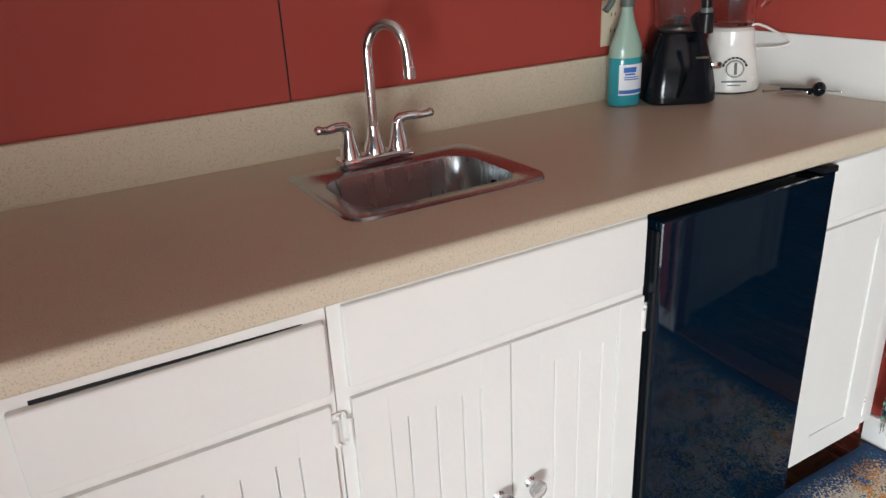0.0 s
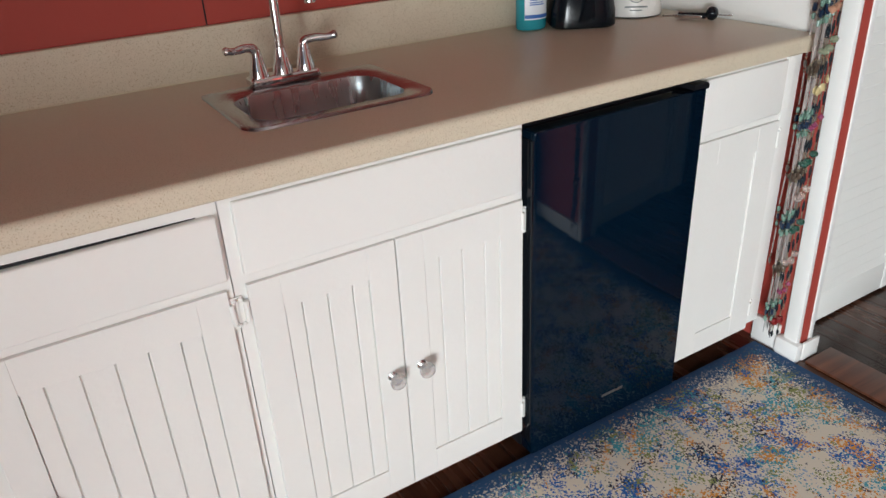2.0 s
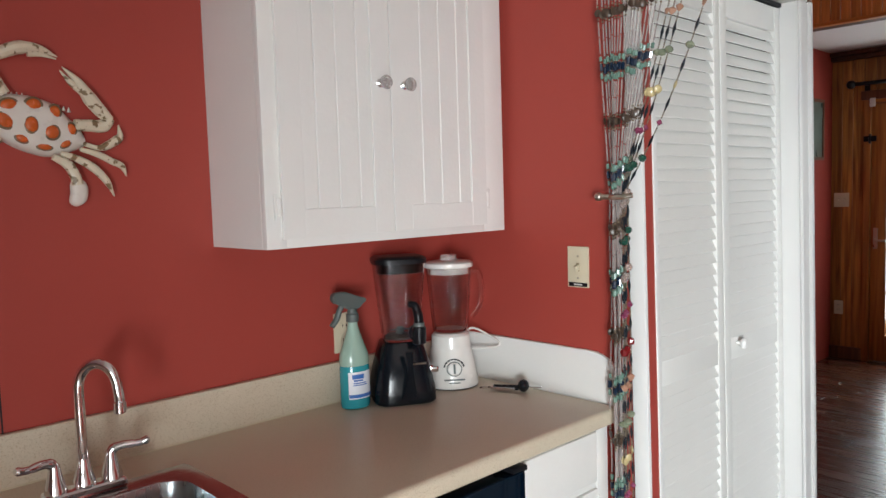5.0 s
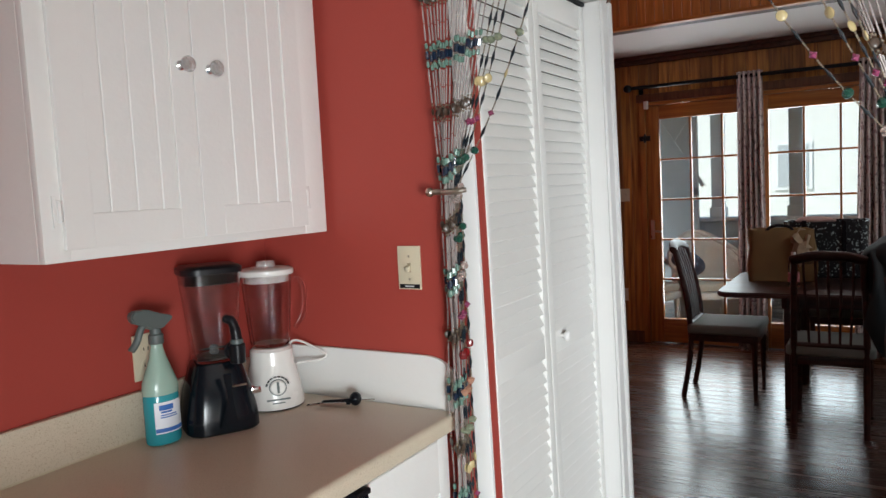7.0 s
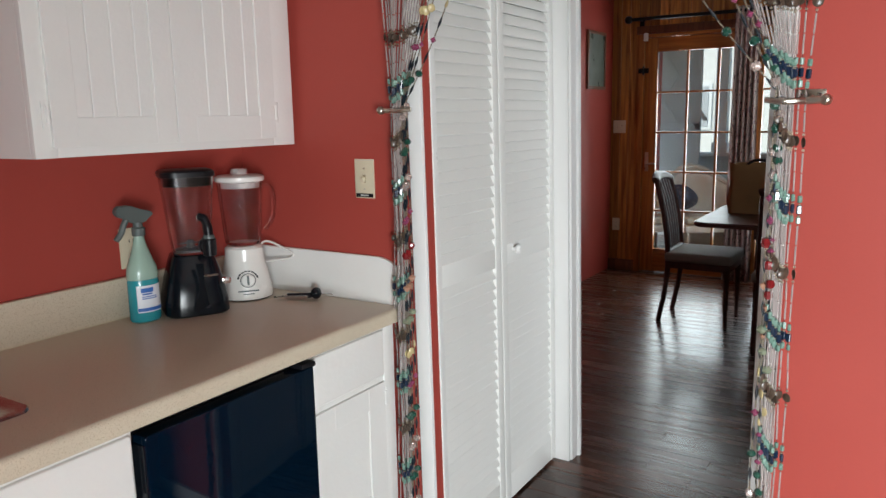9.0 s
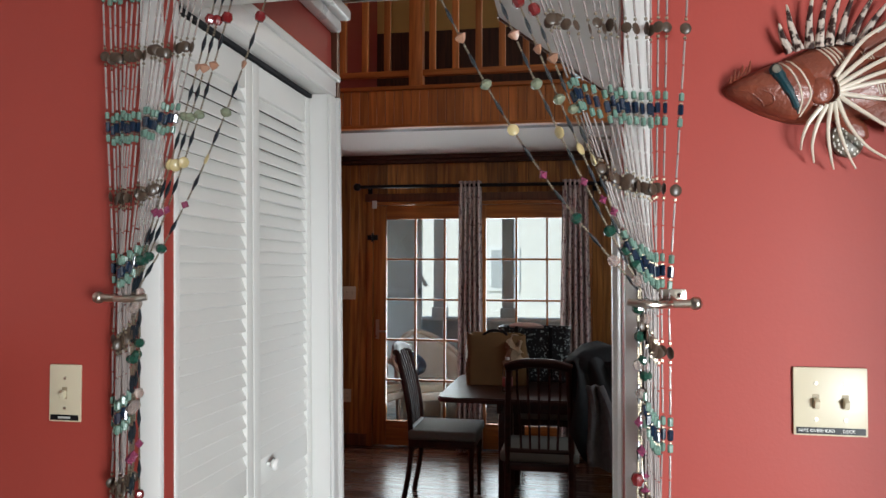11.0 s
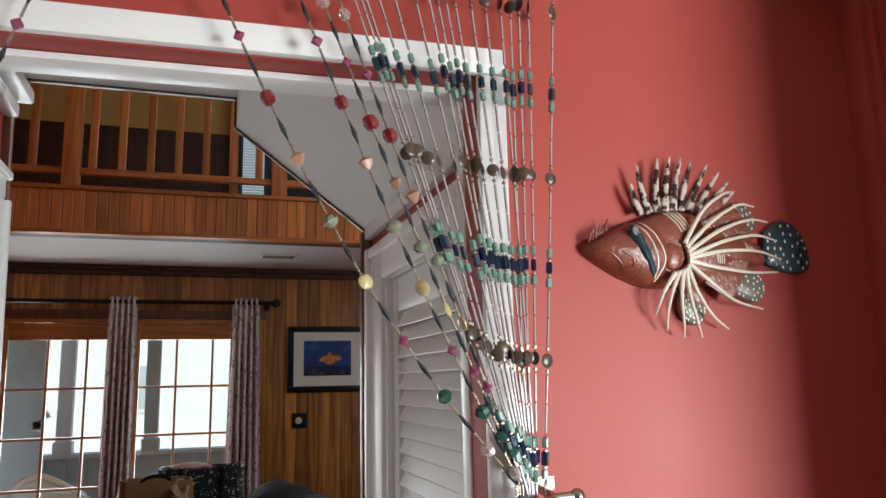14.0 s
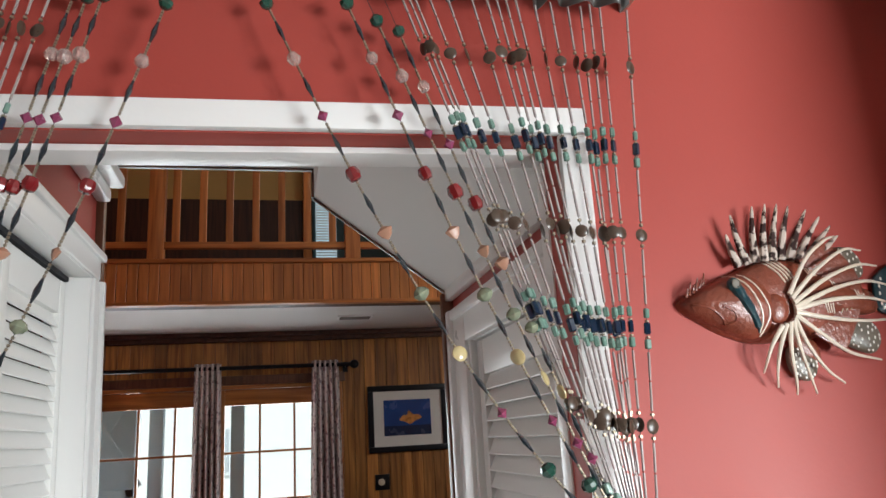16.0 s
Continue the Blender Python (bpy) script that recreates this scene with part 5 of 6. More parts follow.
part("blade_hub", join(lathe([(0.045, 0.176), (0.045, 0.182), (0.012, 0.186), (0.010, 0.205), (0, 0.207)], 16), box(-0.03, 0.03, -0.004, 0.004, 0.196, 0.199)), GREYP, bl, "grey blade hub")
part("lid", square_loop([(0.060, 0.362), (0.0655, 0.364), (0.066, 0.388), (0.074, 0.389), (0.0745, 0.402), (0.066, 0.408), (0.03, 0.410)], 0.55, 5), BLACK, bl, "black lid")
tp = part("tap", rot(T(0.036, -0.05, 0.196) @ pose(0, 0, 0, 90), lathe([(0.024, 0.0), (0.024, 0.014), (0.018, 0.018), (0.018, 0.045)], 18)), BLACK, bl, "black dispensing tap")
part("tap_body", rot(T(0.036, -0.092, 0.172), lathe([(0.016, 0), (0.0185, 0.002), (0.0195, 0.045), (0.015, 0.048)], 18)), BLACK, tp)
part("tap_ring", rot(T(0.036, -0.092, 0.220), lathe([(0.0155, 0), (0.0155, 0.010), (0.012, 0.011)], 18)), GREYP, tp, "grey ring")
part("tap_lever", tube(spline([(0.036, -0.092, 0.230), (0.034, -0.090, 0.255), (0.027, -0.085, 0.275), (0.010, -0.078, 0.283)], 5), [0.013] * 6 + [0.0115] * 6 + [0.010] * 3 + [0.006], 12), BLACK, tp)
part("latch", rot(T(0.082, -0.052, 0.09), box(-0.012, 0.012, -0.014, 0.014, -0.008, 0.008, 0.003)), CHROME, bl, "small chrome latch")

# white blender behind it
wb = thing("white_blender", "white blender with a fluted clear jar and round dial", "blender", at=T(1.688, 1.392, CT + 0.0005) @ pose(0, 0, 0, 0, 0, -38) @ Matrix.Diagonal((1.03, 1.03, 0.965, 1)))
WPL = mat("white_plastic", (0.74, 0.72, 0.68), 0.25, vary=0.03, coat=0.2)
part("base", lathe([(0.070, 0.0), (0.078, 0.004), (0.079, 0.012), (0.076, 0.03), (0.068, 0.08), (0.060, 0.115), (0.058, 0.122), (0.0575, 0.124), (0.056, 0.16), (0.048, 0.168), (0.03, 0.17)], 32), WPL, wb)
part("foot_ring", lathe([(0.072, -0.0004), (0.0775, 0.001), (0.0785, 0.004), (0.07, 0.004)], 28), BLACK, wb)
dm = T(0, -0.0725, 0.066) @ pose(0, 0, 0, 78)
dl = part("dial", rot(dm, lathe([(0.020, 0), (0.020, 0.003), (0.017, 0.006), (0, 0.0065)], 24)), WPL, wb, "round white dial")
part("dial_ring", rot(dm, lathe([(0.0215, 0.0), (0.0225, 0.0015), (0.020, 0.002), (0.0195, 0.0)], 28)), GREYP, wb)
part("dial_grip", rot(dm, box(-0.003, 0.003, -0.015, 0.015, 0.006, 0.012, 0.001)), GREYP, dl)
for k in range(8):
    a = radians(20 + 20 * k)
    part("dial_mark", rot(dm @ T(0.029 * math.cos(a), 0.029 * math.sin(a), 0.0) @ pose(0, 0, 0, 0, 0, math.degrees(a) - 90), box(-0.004, 0.004, -0.0022, 0.0022, -0.003, 0.0008)), BLACK, wb)
part("print", rot(T(0, -0.0765, 0.033) @ pose(0, 0, 0, 83), join(box(-0.03, 0.03, -0.0022, 0.0022, -0.002, 0.0006), box(-0.016, 0.016, -0.011, -0.008, -0.002, 0.0003))), GREYP, wb)
prof = [(0.045, 0.172), (0.050, 0.178), (0.054, 0.22), (0.062, 0.33), (0.065, 0.372), (0.063, 0.372), (0.058, 0.30), (0.050, 0.20), (0.046, 0.182), (0.02, 0.181)]
rings = [[((r + 0.0015 * math.cos(12 * a)) * math.cos(a), (r + 0.0015 * math.cos(12 * a)) * math.sin(a), z) for a in [2 * math.pi * i / 72 for i in range(72)]] for r, z in prof]
part("jar", loops(rings), CLEAR, wb, "fluted clear jar")
part("jar_handle", tube(spline([(0.060, -0.008, 0.355), (0.085, -0.012, 0.35), (0.094, -0.013, 0.31), (0.088, -0.012, 0.25), (0.066, -0.009, 0.215)], 5), 0.006, 8), CLEAR, wb)
part("lid", lathe([(0.058, 0.352), (0.059, 0.37), (0.070, 0.372), (0.072, 0.376), (0.071, 0.386), (0.062, 0.391), (0.03, 0.392)], 32), WPL, wb, "white lid")
part("cap", lathe([(0.024, 0.388), (0.025, 0.400), (0.023, 0.411), (0.0, 0.412)], 24), CRYSTAL, wb, "clear filler cap")
solid("power_cord", tube(spline([(1.748, 1.415, 1.02), (1.762, 1.40, 1.062), (1.782, 1.385, 1.074), (1.798, 1.34, 1.056), (1.804, 1.30, 1.036), (1.794, 1.31, 1.022), (1.77, 1.38, 1.010), (1.752, 1.44, 0.985), (1.765, 1.475, CT + 0.004)], 6), 0.0034, 8), WPL, "white blender power cord looped on the side splash", "cord")

op = thing("wine_opener", "black and steel corkscrew lying on the counter", "corkscrew", at=T(1.735, 1.21, CT + 0.001) @ pose(0, 0, 0, 0, 0, -62) @ Matrix.Scale(1.15, 4))
part("body", tube(spline([(-0.035, 0, 0.008), (0.0, 0, 0.009), (0.03, 0, 0.010)], 4), 0.008, 8, 0.7), BLACK, op)
part("ball", ball(0.016, (0.042, 0, 0.016), (0.9, 1, 1), 16), BLACK_GLOSS, op)
part("arm", join(box(-0.04, 0.022, -0.013, -0.009, 0.003, 0.012, 0.001), box(-0.04, 0.022, 0.009, 0.013, 0.003, 0.012, 0.001)), CHROME, op)
part("worm", tube(spline([(-0.035, 0, 0.008), (-0.05, 0.002, 0.006), (-0.065, 0, 0.005), (-0.072, 0, 0.004)], 3), 0.003, 6), CHROME, op)
part("lever", join(box(0.05, 0.088, -0.003, 0.003, 0.012, 0.015, 0.001)), CHROME, op)

# ---- wall sculptures ----
def pillow(outline, height, centre=None, base=0.0, levels=((1, 0), (0.97, 0.35), (0.85, 0.65), (0.6, 0.88), (0.3, 0.98), (0.05, 1.0))):
    """A domed shape over a flat outline in x, z; it bulges towards -y and has a flat back."""
    cx = sum(p[0] for p in outline) / len(outline) if centre is None else centre[0]
    cz = sum(p[1] for p in outline) / len(outline) if centre is None else centre[1]
    rings = [[(cx, base, cz)] * 0 + [(x, base + 0.0005, z) for x, z in outline]]
    for s, hh in levels:
        rings.append([(cx + (x - cx) * s, base - hh * height, cz + (z - cz) * s) for x, z in outline])
    bm = loops(rings)
    return bm


def smooth_outline(pts, n=4):
    q = [(x, 0, z) for x, z in pts]
    out = []
    m = len(q)
    for i in range(m):
        a, b, c_, d_ = (Vector(q[(i + k) % m]) for k in (-1, 0, 1, 2))
        for k in range(n):
            t = k / n
            v = 0.5 * ((2 * b) + (c_ - a) * t + (2 * a - 5 * b + 4 * c_ - d_) * t * t + (3 * b - a - 3 * c_ + d_) * t ** 3)
            out.append((v.x, v.z))
    return out


def drape(bm, pts, lift):
    """Points in x, z laid on the front of a shape."""
    from mathutils.bvhtree import BVHTree
    tree = BVHTree.FromBMesh(bm)
    out = []
    for x, z in pts:
        hit = tree.ray_cast(Vector((x, -1, z)), Vector((0, 1, 0)))[0]
        out.append((x, (hit.y if hit else -0.004) - lift, z))
    return out


BODYR = mat("carved_red_brown", (0.19, 0.046, 0.024), 0.34, vary=0.5, scale=26, bump=0.5, bump_scale=130, coat=0.1)
BONE = mat("cream_paint", (0.62, 0.54, 0.44), 0.35, vary=0.15, scale=60)
TEALD = mat("dark_teal_paint", (0.008, 0.040, 0.050), 0.3, vary=0.3, scale=40, coat=0.3)
GREYF = mat("grey_fin_paint", (0.14, 0.12, 0.09), 0.4, vary=0.4, scale=50)
BAND = mat("banded_spine_paint", (0.50, 0.42, 0.36), 0.35, vary=0.2, scale=40, spots=((0.03, 0.012, 0.010), 75, 0.46, 0.54))
DOTW = mat("white_dots", (0.7, 0.68, 0.62), 0.4)


def P(u, v):
    """Sculpture drawing units to metres."""
    return (u * 0.000515, -v * 0.000445)


body = pillow(smooth_outline([P(*q) for q in ((62, 408), (85, 375), (190, 322), (240, 300), (330, 258), (430, 245), (540, 270), (640, 330), (740, 370), (748, 440), (640, 455), (540, 520), (430, 530), (300, 540), (200, 510), (110, 455))]), 0.042)
head_ = pillow(smooth_outline([P(*q) for q in ((60, 408), (85, 375), (180, 325), (250, 300), (320, 310), (375, 370), (392, 430), (370, 480), (300, 535), (220, 515), (110, 455))]), 0.052)
bits = []
stripes = [((255, 305), (300, 380), (318, 450), (290, 520)), ((225, 305), (265, 370), (290, 450), (285, 510)), ((270, 295), (330, 330), (358, 375)), ((350, 265), (375, 300), (395, 340)), ((365, 262), (390, 298), (408, 335)), ((380, 260), (402, 295), (418, 330)), ((395, 258), (415, 290), (428, 325)), ((85, 410), (130, 425), (165, 455), (180, 480)), ((180, 480), (205, 470), (200, 440), (165, 420))]
for s in stripes:
    target = head_ if s[0][0] < 340 else body
    pts = spline([(x, 0, z) for x, z in [P(*q) for q in s]], 5)
    bits.append((tube(drape(target, [(p.x, p.z) for p in pts], 0.0005), 0.0017, 6), 1 if s[0][0] > 200 else 0))
for k in range(5):
    for i in range(4):
        u0, v0 = 480 + k * 42 + i * 9, (285 + k * 20) + (k % 2) * 110
        bits.append((tube(drape(body, [P(u0, v0), P(u0 + 10, v0 + 32)], 0.0003), 0.0011, 5), 1))
for i in range(3):
    bits.append((tube(drape(body, [P(590 + 16 * i, 432), P(584 + 16 * i, 460)], 0.0003), 0.0012, 5), 1))
pts = spline([(x, 0, z) for x, z in [P(210, 345), P(235, 400), P(262, 455), P(284, 508)]], 5)
bits.append((tube(drape(head_, [(p.x, p.z) for p in pts], -0.001), [0.010] * 4 + [0.008] * 5 + [0.006] * 5 + [0.002] * 2, 10), 2))
e = drape(head_, [P(211, 348)], 0.004)[0]
bits.append((ball(0.011, e, (1, 0.8, 1), 16), 2))
bits.append((rot(T(*e) @ T(0, -0.0085, 0) @ pose(0, 0, 0, 90), lathe([(0.007, 0), (0.0075, 0.001), (0.006, 0.002), (0.0055, 0.0005)], 16)), 3))
hub = drape(head_, [P(352, 430)], 0.0)[0]
bits.append((ball(0.020, hub, (1, 0.5, 1.15), 16), 0))
for k, (u, v) in enumerate(((230, 165), (254, 95), (335, 62), (382, 52), (424, 52), (464, 58), (525, 72), (570, 98), (604, 132), (625, 168))):
    bu, bv = 268 + k * 30, 272 - 20 * math.sin(math.pi * k / 11)
    a, b_ = P(bu, bv), P(u, v)
    m_ = ((a[0] + b_[0]) / 2 - 0.003, (a[1] + b_[1]) / 2)
    path = spline([(a[0], -0.02, a[1]), (m_[0], -0.026, m_[1]), (b_[0], -0.03, b_[1])], 5)
    bits.append((tube(path, [0.0085, 0.008, 0.0072, 0.0065, 0.006, 0.0054, 0.0048, 0.0042, 0.0035, 0.0026, 0.001], 8), 4))
    bits.append((tube([path[-3], path[-2], path[-1]], [0.0034, 0.0028, 0.001], 6), 1))
rays = [((390, 385), (470, 260), (560, 190), (625, 165)), ((395, 400), (500, 300), (620, 225), (712, 218)), ((400, 415), (530, 330), (660, 280), (762, 276)), ((402, 430), (540, 370), (680, 338), (795, 348)), ((402, 436), (540, 405), (680, 398), (795, 416)), ((402, 445), (500, 465), (640, 478), (788, 470)), ((400, 455), (480, 520), (580, 585), (712, 612)), ((395, 465), (430, 560), (490, 640), (568, 686)), ((388, 475), (400, 570), (430, 660), (465, 716)), ((378, 480), (368, 580), (380, 670), (398, 716)), ((365, 485), (335, 560), (325, 630), (338, 690)), ((350, 490), (310, 550), (296, 600), (298, 640))]
for r_ in rays:
    q = [P(*w_) for w_ in r_]
    path = spline([(q[0][0], -0.049, q[0][1]), (q[1][0], -0.047, q[1][1]), (q[2][0], -0.038, q[2][1]), (q[3][0], -0.02, q[3][1])], 6)
    n = len(path)
    bits.append((tube(path, [0.0042 - 0.0028 * i / n for i in range(n)], 8), 1))
for k in range(6):
    q = [P(*w_) for w_ in (rays[k][1], rays[k][2], rays[k + 1][2], rays[k + 1][1])]
    bits.append((pillow([(p[0], p[1]) for p in q], 0.003, base=-0.028), 0))
for outline, slot in ((((745, 375), (760, 310), (840, 262), (905, 300), (935, 370), (930, 455), (850, 470), (780, 450), (748, 430)), 2), (((555, 245), (620, 205), (680, 205), (718, 250), (715, 310), (640, 335), (590, 300)), 3), (((560, 520), (650, 460), (720, 480), (740, 540), (700, 588), (620, 560)), 3), (((400, 560), (440, 560), (498, 610), (470, 670), (420, 660), (395, 620)), 3), (((400, 500), (490, 530), (510, 600), (450, 600)), 0)):
    ol = smooth_outline([P(*q) for q in outline])
    fin = pillow(ol, 0.012, base=-0.008)
    cx, cz = sum(p[0] for p in ol) / len(ol), sum(p[1] for p in ol) / len(ol)
    if slot in (2, 3):
        for ring, num in ((0.82, 15), (0.55, 10), (0.28, 5)):
            for i in range(num):
                p = ol[int(i * len(ol) / num)]
                at = drape(fin, [(cx + (p[0] - cx) * ring, cz + (p[1] - cz) * ring)], 0.0)[0]
                bits.append((ball(0.0026 if slot == 2 else 0.0022, at, (0.8, 0.4, 1.2), 6), 5))
    bits.append((fin, slot))
for i in range(6):
    a = P(78 + 12 * i, 380 - 8 * i)
    bits.append((tube([(a[0], -0.02, a[1]), (a[0] + 0.002, -0.026, a[1] + 0.012 + 0.006 * (i % 2))], [0.003, 0.001], 6), 0))
bits += [(body, 0), (head_, 0)]
fish = join(*bits)
rot(Matrix(((0, 1, 0, 0), (-1, 0, 0, 0), (0, 0, 1, 0), (0, 0, 0, 1))), fish)
solid("fish_sculpture", fish, [BODYR, BONE, TEALD, GREYF, BAND, DOTW], "carved red-brown lionfish wall sculpture with long cream fin rays", "wall sculpture", at=T(WX, -0.212, 2.020) @ Matrix.Diagonal((0.85, 0.99, 1.01, 1)))

# crab
CW = mat("crab_white", (0.68, 0.64, 0.58), 0.3, vary=0.08, scale=40, coat=0.2)
CSPOT = mat("crab_spotted", (0.66, 0.58, 0.44), 0.35, vary=0.08, scale=40, spots=((0.20, 0.13, 0.06), 62, 0.57, 0.63))
CBR = mat("crab_brown_ring", (0.16, 0.10, 0.05), 0.35, vary=0.3, scale=80)
COR = mat("crab_orange", (0.55, 0.10, 0.015), 0.25, vary=0.3, scale=80, coat=0.4)


def Q(u, v):
    return (u * 0.000395, -v * 0.000405)


bits = []
shell = pillow(smooth_outline([Q(*q) for q in ((-60, 380), (20, 365), (90, 345), (150, 322), (260, 330), (360, 365), (430, 430), (500, 510), (512, 575), (440, 610), (330, 640), (240, 625), (150, 590), (60, 530), (-40, 450))]), 0.035)
for cx, cz, rx, rz, tilt in ((132, 386, 54, 40, 10), (247, 378, 50, 42, 10), (350, 410, 38, 44, 0), (105, 462, 58, 44, -35), (228, 480, 42, 50, 0), (325, 515, 46, 46, 0), (428, 497, 32, 40, 0), (182, 550, 40, 26, -25), (288, 590, 46, 22, -8), (394, 572, 38, 24, 30), (40, 420, 36, 34, 0)):
    ca, sa = math.cos(radians(tilt)), math.sin(radians(tilt))
    for k, (f, slot, hh) in enumerate(((1.0, 2, 0.004), (0.78, 3, 0.007))):
        at = drape(shell, [Q(cx, cz)], -0.003)[0]
        ol = []
        for i in range(18):
            a = 2 * math.pi * i / 18
            ex, ez = rx * f * math.cos(a), rz * f * math.sin(a)
            p = Q(cx + ex * ca - ez * sa, cz - ex * sa - ez * ca)
            ol.append(p)
        bits.append((pillow(ol, hh, base=at[1]), slot))


def limb(pts, radii, slot=1, lift=0.02):
    q = [Q(*p) for p in pts]
    path = spline([(x, -lift, z) for x, z in q], 6)
    n = len(path)
    rr = []
    for i in range(n):
        t = i / (n - 1) * (len(radii) - 1)
        k = min(int(t), len(radii) - 2)
        rr.append((radii[k] + (radii[k + 1] - radii[k]) * (t - k)) * 0.0004)
    bits.append((tube(path, rr, 10), slot))


limb(((120, 330), (80, 270), (35, 200), (35, 150), (90, 130)), (30, 34, 36, 30, 30))
limb(((70, 150), (150, 110), (210, 90), (300, 88), (385, 122)), (28, 34, 36, 20, 3))
limb(((240, 118), (310, 118), (380, 134)), (18, 12, 3))
limb(((450, 470), (520, 472), (600, 470), (640, 430)), (30, 34, 36, 28))
limb(((640, 440), (590, 390), (540, 330), (480, 240), (405, 170)), (26, 36, 40, 22, 3))
limb(((520, 310), (450, 255), (392, 190)), (22, 16, 3))
limb(((490, 570), (560, 590), (610, 580), (670, 545), (690, 520), (684, 462)), (12, 14, 22, 26, 18, 3))
limb(((470, 600), (560, 625), (640, 665), (690, 690), (712, 745)), (12, 18, 20, 18, 3))
limb(((370, 620), (450, 650), (530, 695), (600, 770), (638, 855)), (12, 20, 24, 20, 3))
limb(((330, 640), (400, 680), (435, 740), (445, 790)), (18, 28, 28, 30))
bits.append((pillow(smooth_outline([Q(*q) for q in ((415, 780), (440, 755), (490, 770), (505, 820), (490, 880), (440, 905), (405, 880), (412, 830))]), 0.014, base=-0.010), 0))
limb(((-30, 440), (-90, 470), (-150, 520)), (20, 22, 4))
limb(((70, 500), (20, 490), (-60, 480), (-140, 520)), (12, 18, 18, 3))
limb(((90, 560), (30, 560), (-50, 540), (-120, 600)), (14, 24, 20, 3))
limb(((-40, 400), (-120, 380), (-190, 300), (-180, 220)), (28, 34, 34, 20))
for i in range(16):
    u = 60 + 25 * i
    v = 338 + max(0, (u - 200)) * 0.23 + (8 if u < 120 else 0) - 10 * math.sin(math.pi * min(1, i / 9))
    p = Q(u, v)
    bits.append((tube([(p[0], -0.006, p[1] - 0.004), (p[0], -0.008, p[1] + 0.006)], [0.004, 0.0008], 5), 0))
bits.append((shell, 0))
solid("crab_sculpture", join(*bits), [CW, CSPOT, CBR, COR], "white crab wall sculpture with orange spots and speckled claws", "wall sculpture", at=T(0.512, BY, 1.858))

# ---- dining room details ----
rod = thing("curtain_rod", "black iron curtain rod with ball finials", "curtain rod")
RDZ, RDX = 2.250, 6.68
part("rod", tube([(RDX, 1.84, RDZ), (RDX, -0.20, RDZ)], 0.016, 10), BLACK, rod)
for y in (1.862, -0.222):
    part("finial", ball(0.034, (RDX, y, RDZ), (1, 1.1, 1), 12), BLACK, rod)
for y in (1.78, -0.16):
    part("bracket", join(tube([(RDX, y, RDZ), (FARX - 0.012, y, RDZ)], 0.009, 8), box(FARX - 0.018, FARX - 0.012, y - 0.02, y + 0.02, RDZ - 0.05, RDZ + 0.03)), BLACK, rod)
CURT = mat("mauve_patterned_drape", (0.62, 0.53, 0.50), 0.8, vary=0.12, scale=10, bump=0.2, bump_scale=250, spots=((0.30, 0.21, 0.21), 30, 0.57, 0.60), stretch=(1, 1, 1))


def drape_curtain(y1, y0, spread):
    bm = bmesh.new()
    n, rows = 72, []
    for j in range(15):
        t = j / 14
        z = 2.285 - t * (2.285 - 0.02)
        pinch = 0.06 if j == 1 else 0.0
        row = []
        for i in range(n + 1):
            s = i / n
            half = (y1 - y0) / 2 * (1 + spread * t)
            y = (y1 + y0) / 2 + (0.5 - s) * 2 * half
            fold = (0.030 + 0.012 * t) * math.sin(s * 2 * math.pi * 5.5 + 0.6 * math.sin(3 * t + s * 4)) + 0.008 * math.sin(s * 41 + t * 5)
            row.append(bm.verts.new((RDX + fold * (1 - pinch * 6), y, z)))
        rows.append(row)
    for p, q in zip(rows, rows[1:]):
        for i in range(n):
            bm.faces.new((p[i], p[i + 1], q[i + 1], q[i]))
    ob = solid("curtain", bm, CURT, "mauve patterned drape hanging in folds from the rod", "curtain", group="drapes")
    m_ = ob.modifiers.new("cloth", "SOLIDIFY")
    m_.thickness = 0.004


drape_curtain(0.972, 0.778, 0.18)
drape_curtain(0.105, -0.10, 0.42)

fr1 = thing("framed_picture", "dark framed night picture of a glowing ship with a white mat", "picture")
FX_ = FARX - 0.013
py0, py1, pz0, pz1 = -0.968, -0.330, 1.562, 2.078
for a in ((py0, py1, pz0, pz0 + 0.045), (py0, py1, pz1 - 0.045, pz1), (py0, py0 + 0.045, pz0 + 0.045, pz1 - 0.045), (py1 - 0.045, py1, pz0 + 0.045, pz1 - 0.045)):
    part("frame_bar", box(FX_ - 0.03, FX_, *a, 0.006), BLACK, fr1)
part("mat_board", box(FX_ - 0.014, FX_ - 0.008, py0 + 0.04, py1 - 0.04, pz0 + 0.04, pz1 - 0.04), mat("mat_board", (0.66, 0.62, 0.55), 0.8, vary=0.03), fr1, "off-white mat")
py2, py3, pz2, pz3 = py0 + 0.135, py1 - 0.125, pz0 + 0.125, pz1 - 0.115
pr = part("print", box(FX_ - 0.017, FX_ - 0.0141, py2, py3, pz2, pz3), mat("night_blue_print", (0.006, 0.045, 0.19), 0.25, vary=0.5, scale=6), fr1, "deep blue night scene")
part("print_shore", box(FX_ - 0.0175, FX_ - 0.0171, py2, py3, pz2, pz2 + 0.075), mat("print_dark_blue", (0.006, 0.02, 0.06), 0.25, vary=0.5, scale=12), pr)
glow = smooth_outline([(-0.10, 0.0), (-0.07, 0.04), (-0.03, 0.045), (-0.01, 0.085), (0.03, 0.05), (0.08, 0.045), (0.11, 0.015), (0.05, -0.01), (0.0, -0.04), (-0.05, -0.015)])
g_ = prism([(x * 0.85, z * 0.85) for x, z in glow], 0.0006)
rot(T(FX_ - 0.0181, (py2 + py3) / 2 - 0.02, (pz2 + pz3) / 2 - 0.02) @ Matrix(((0, 1, 0, 0), (-1, 0, 0, 0), (0, 0, 1, 0), (0, 0, 0, 1))), g_)
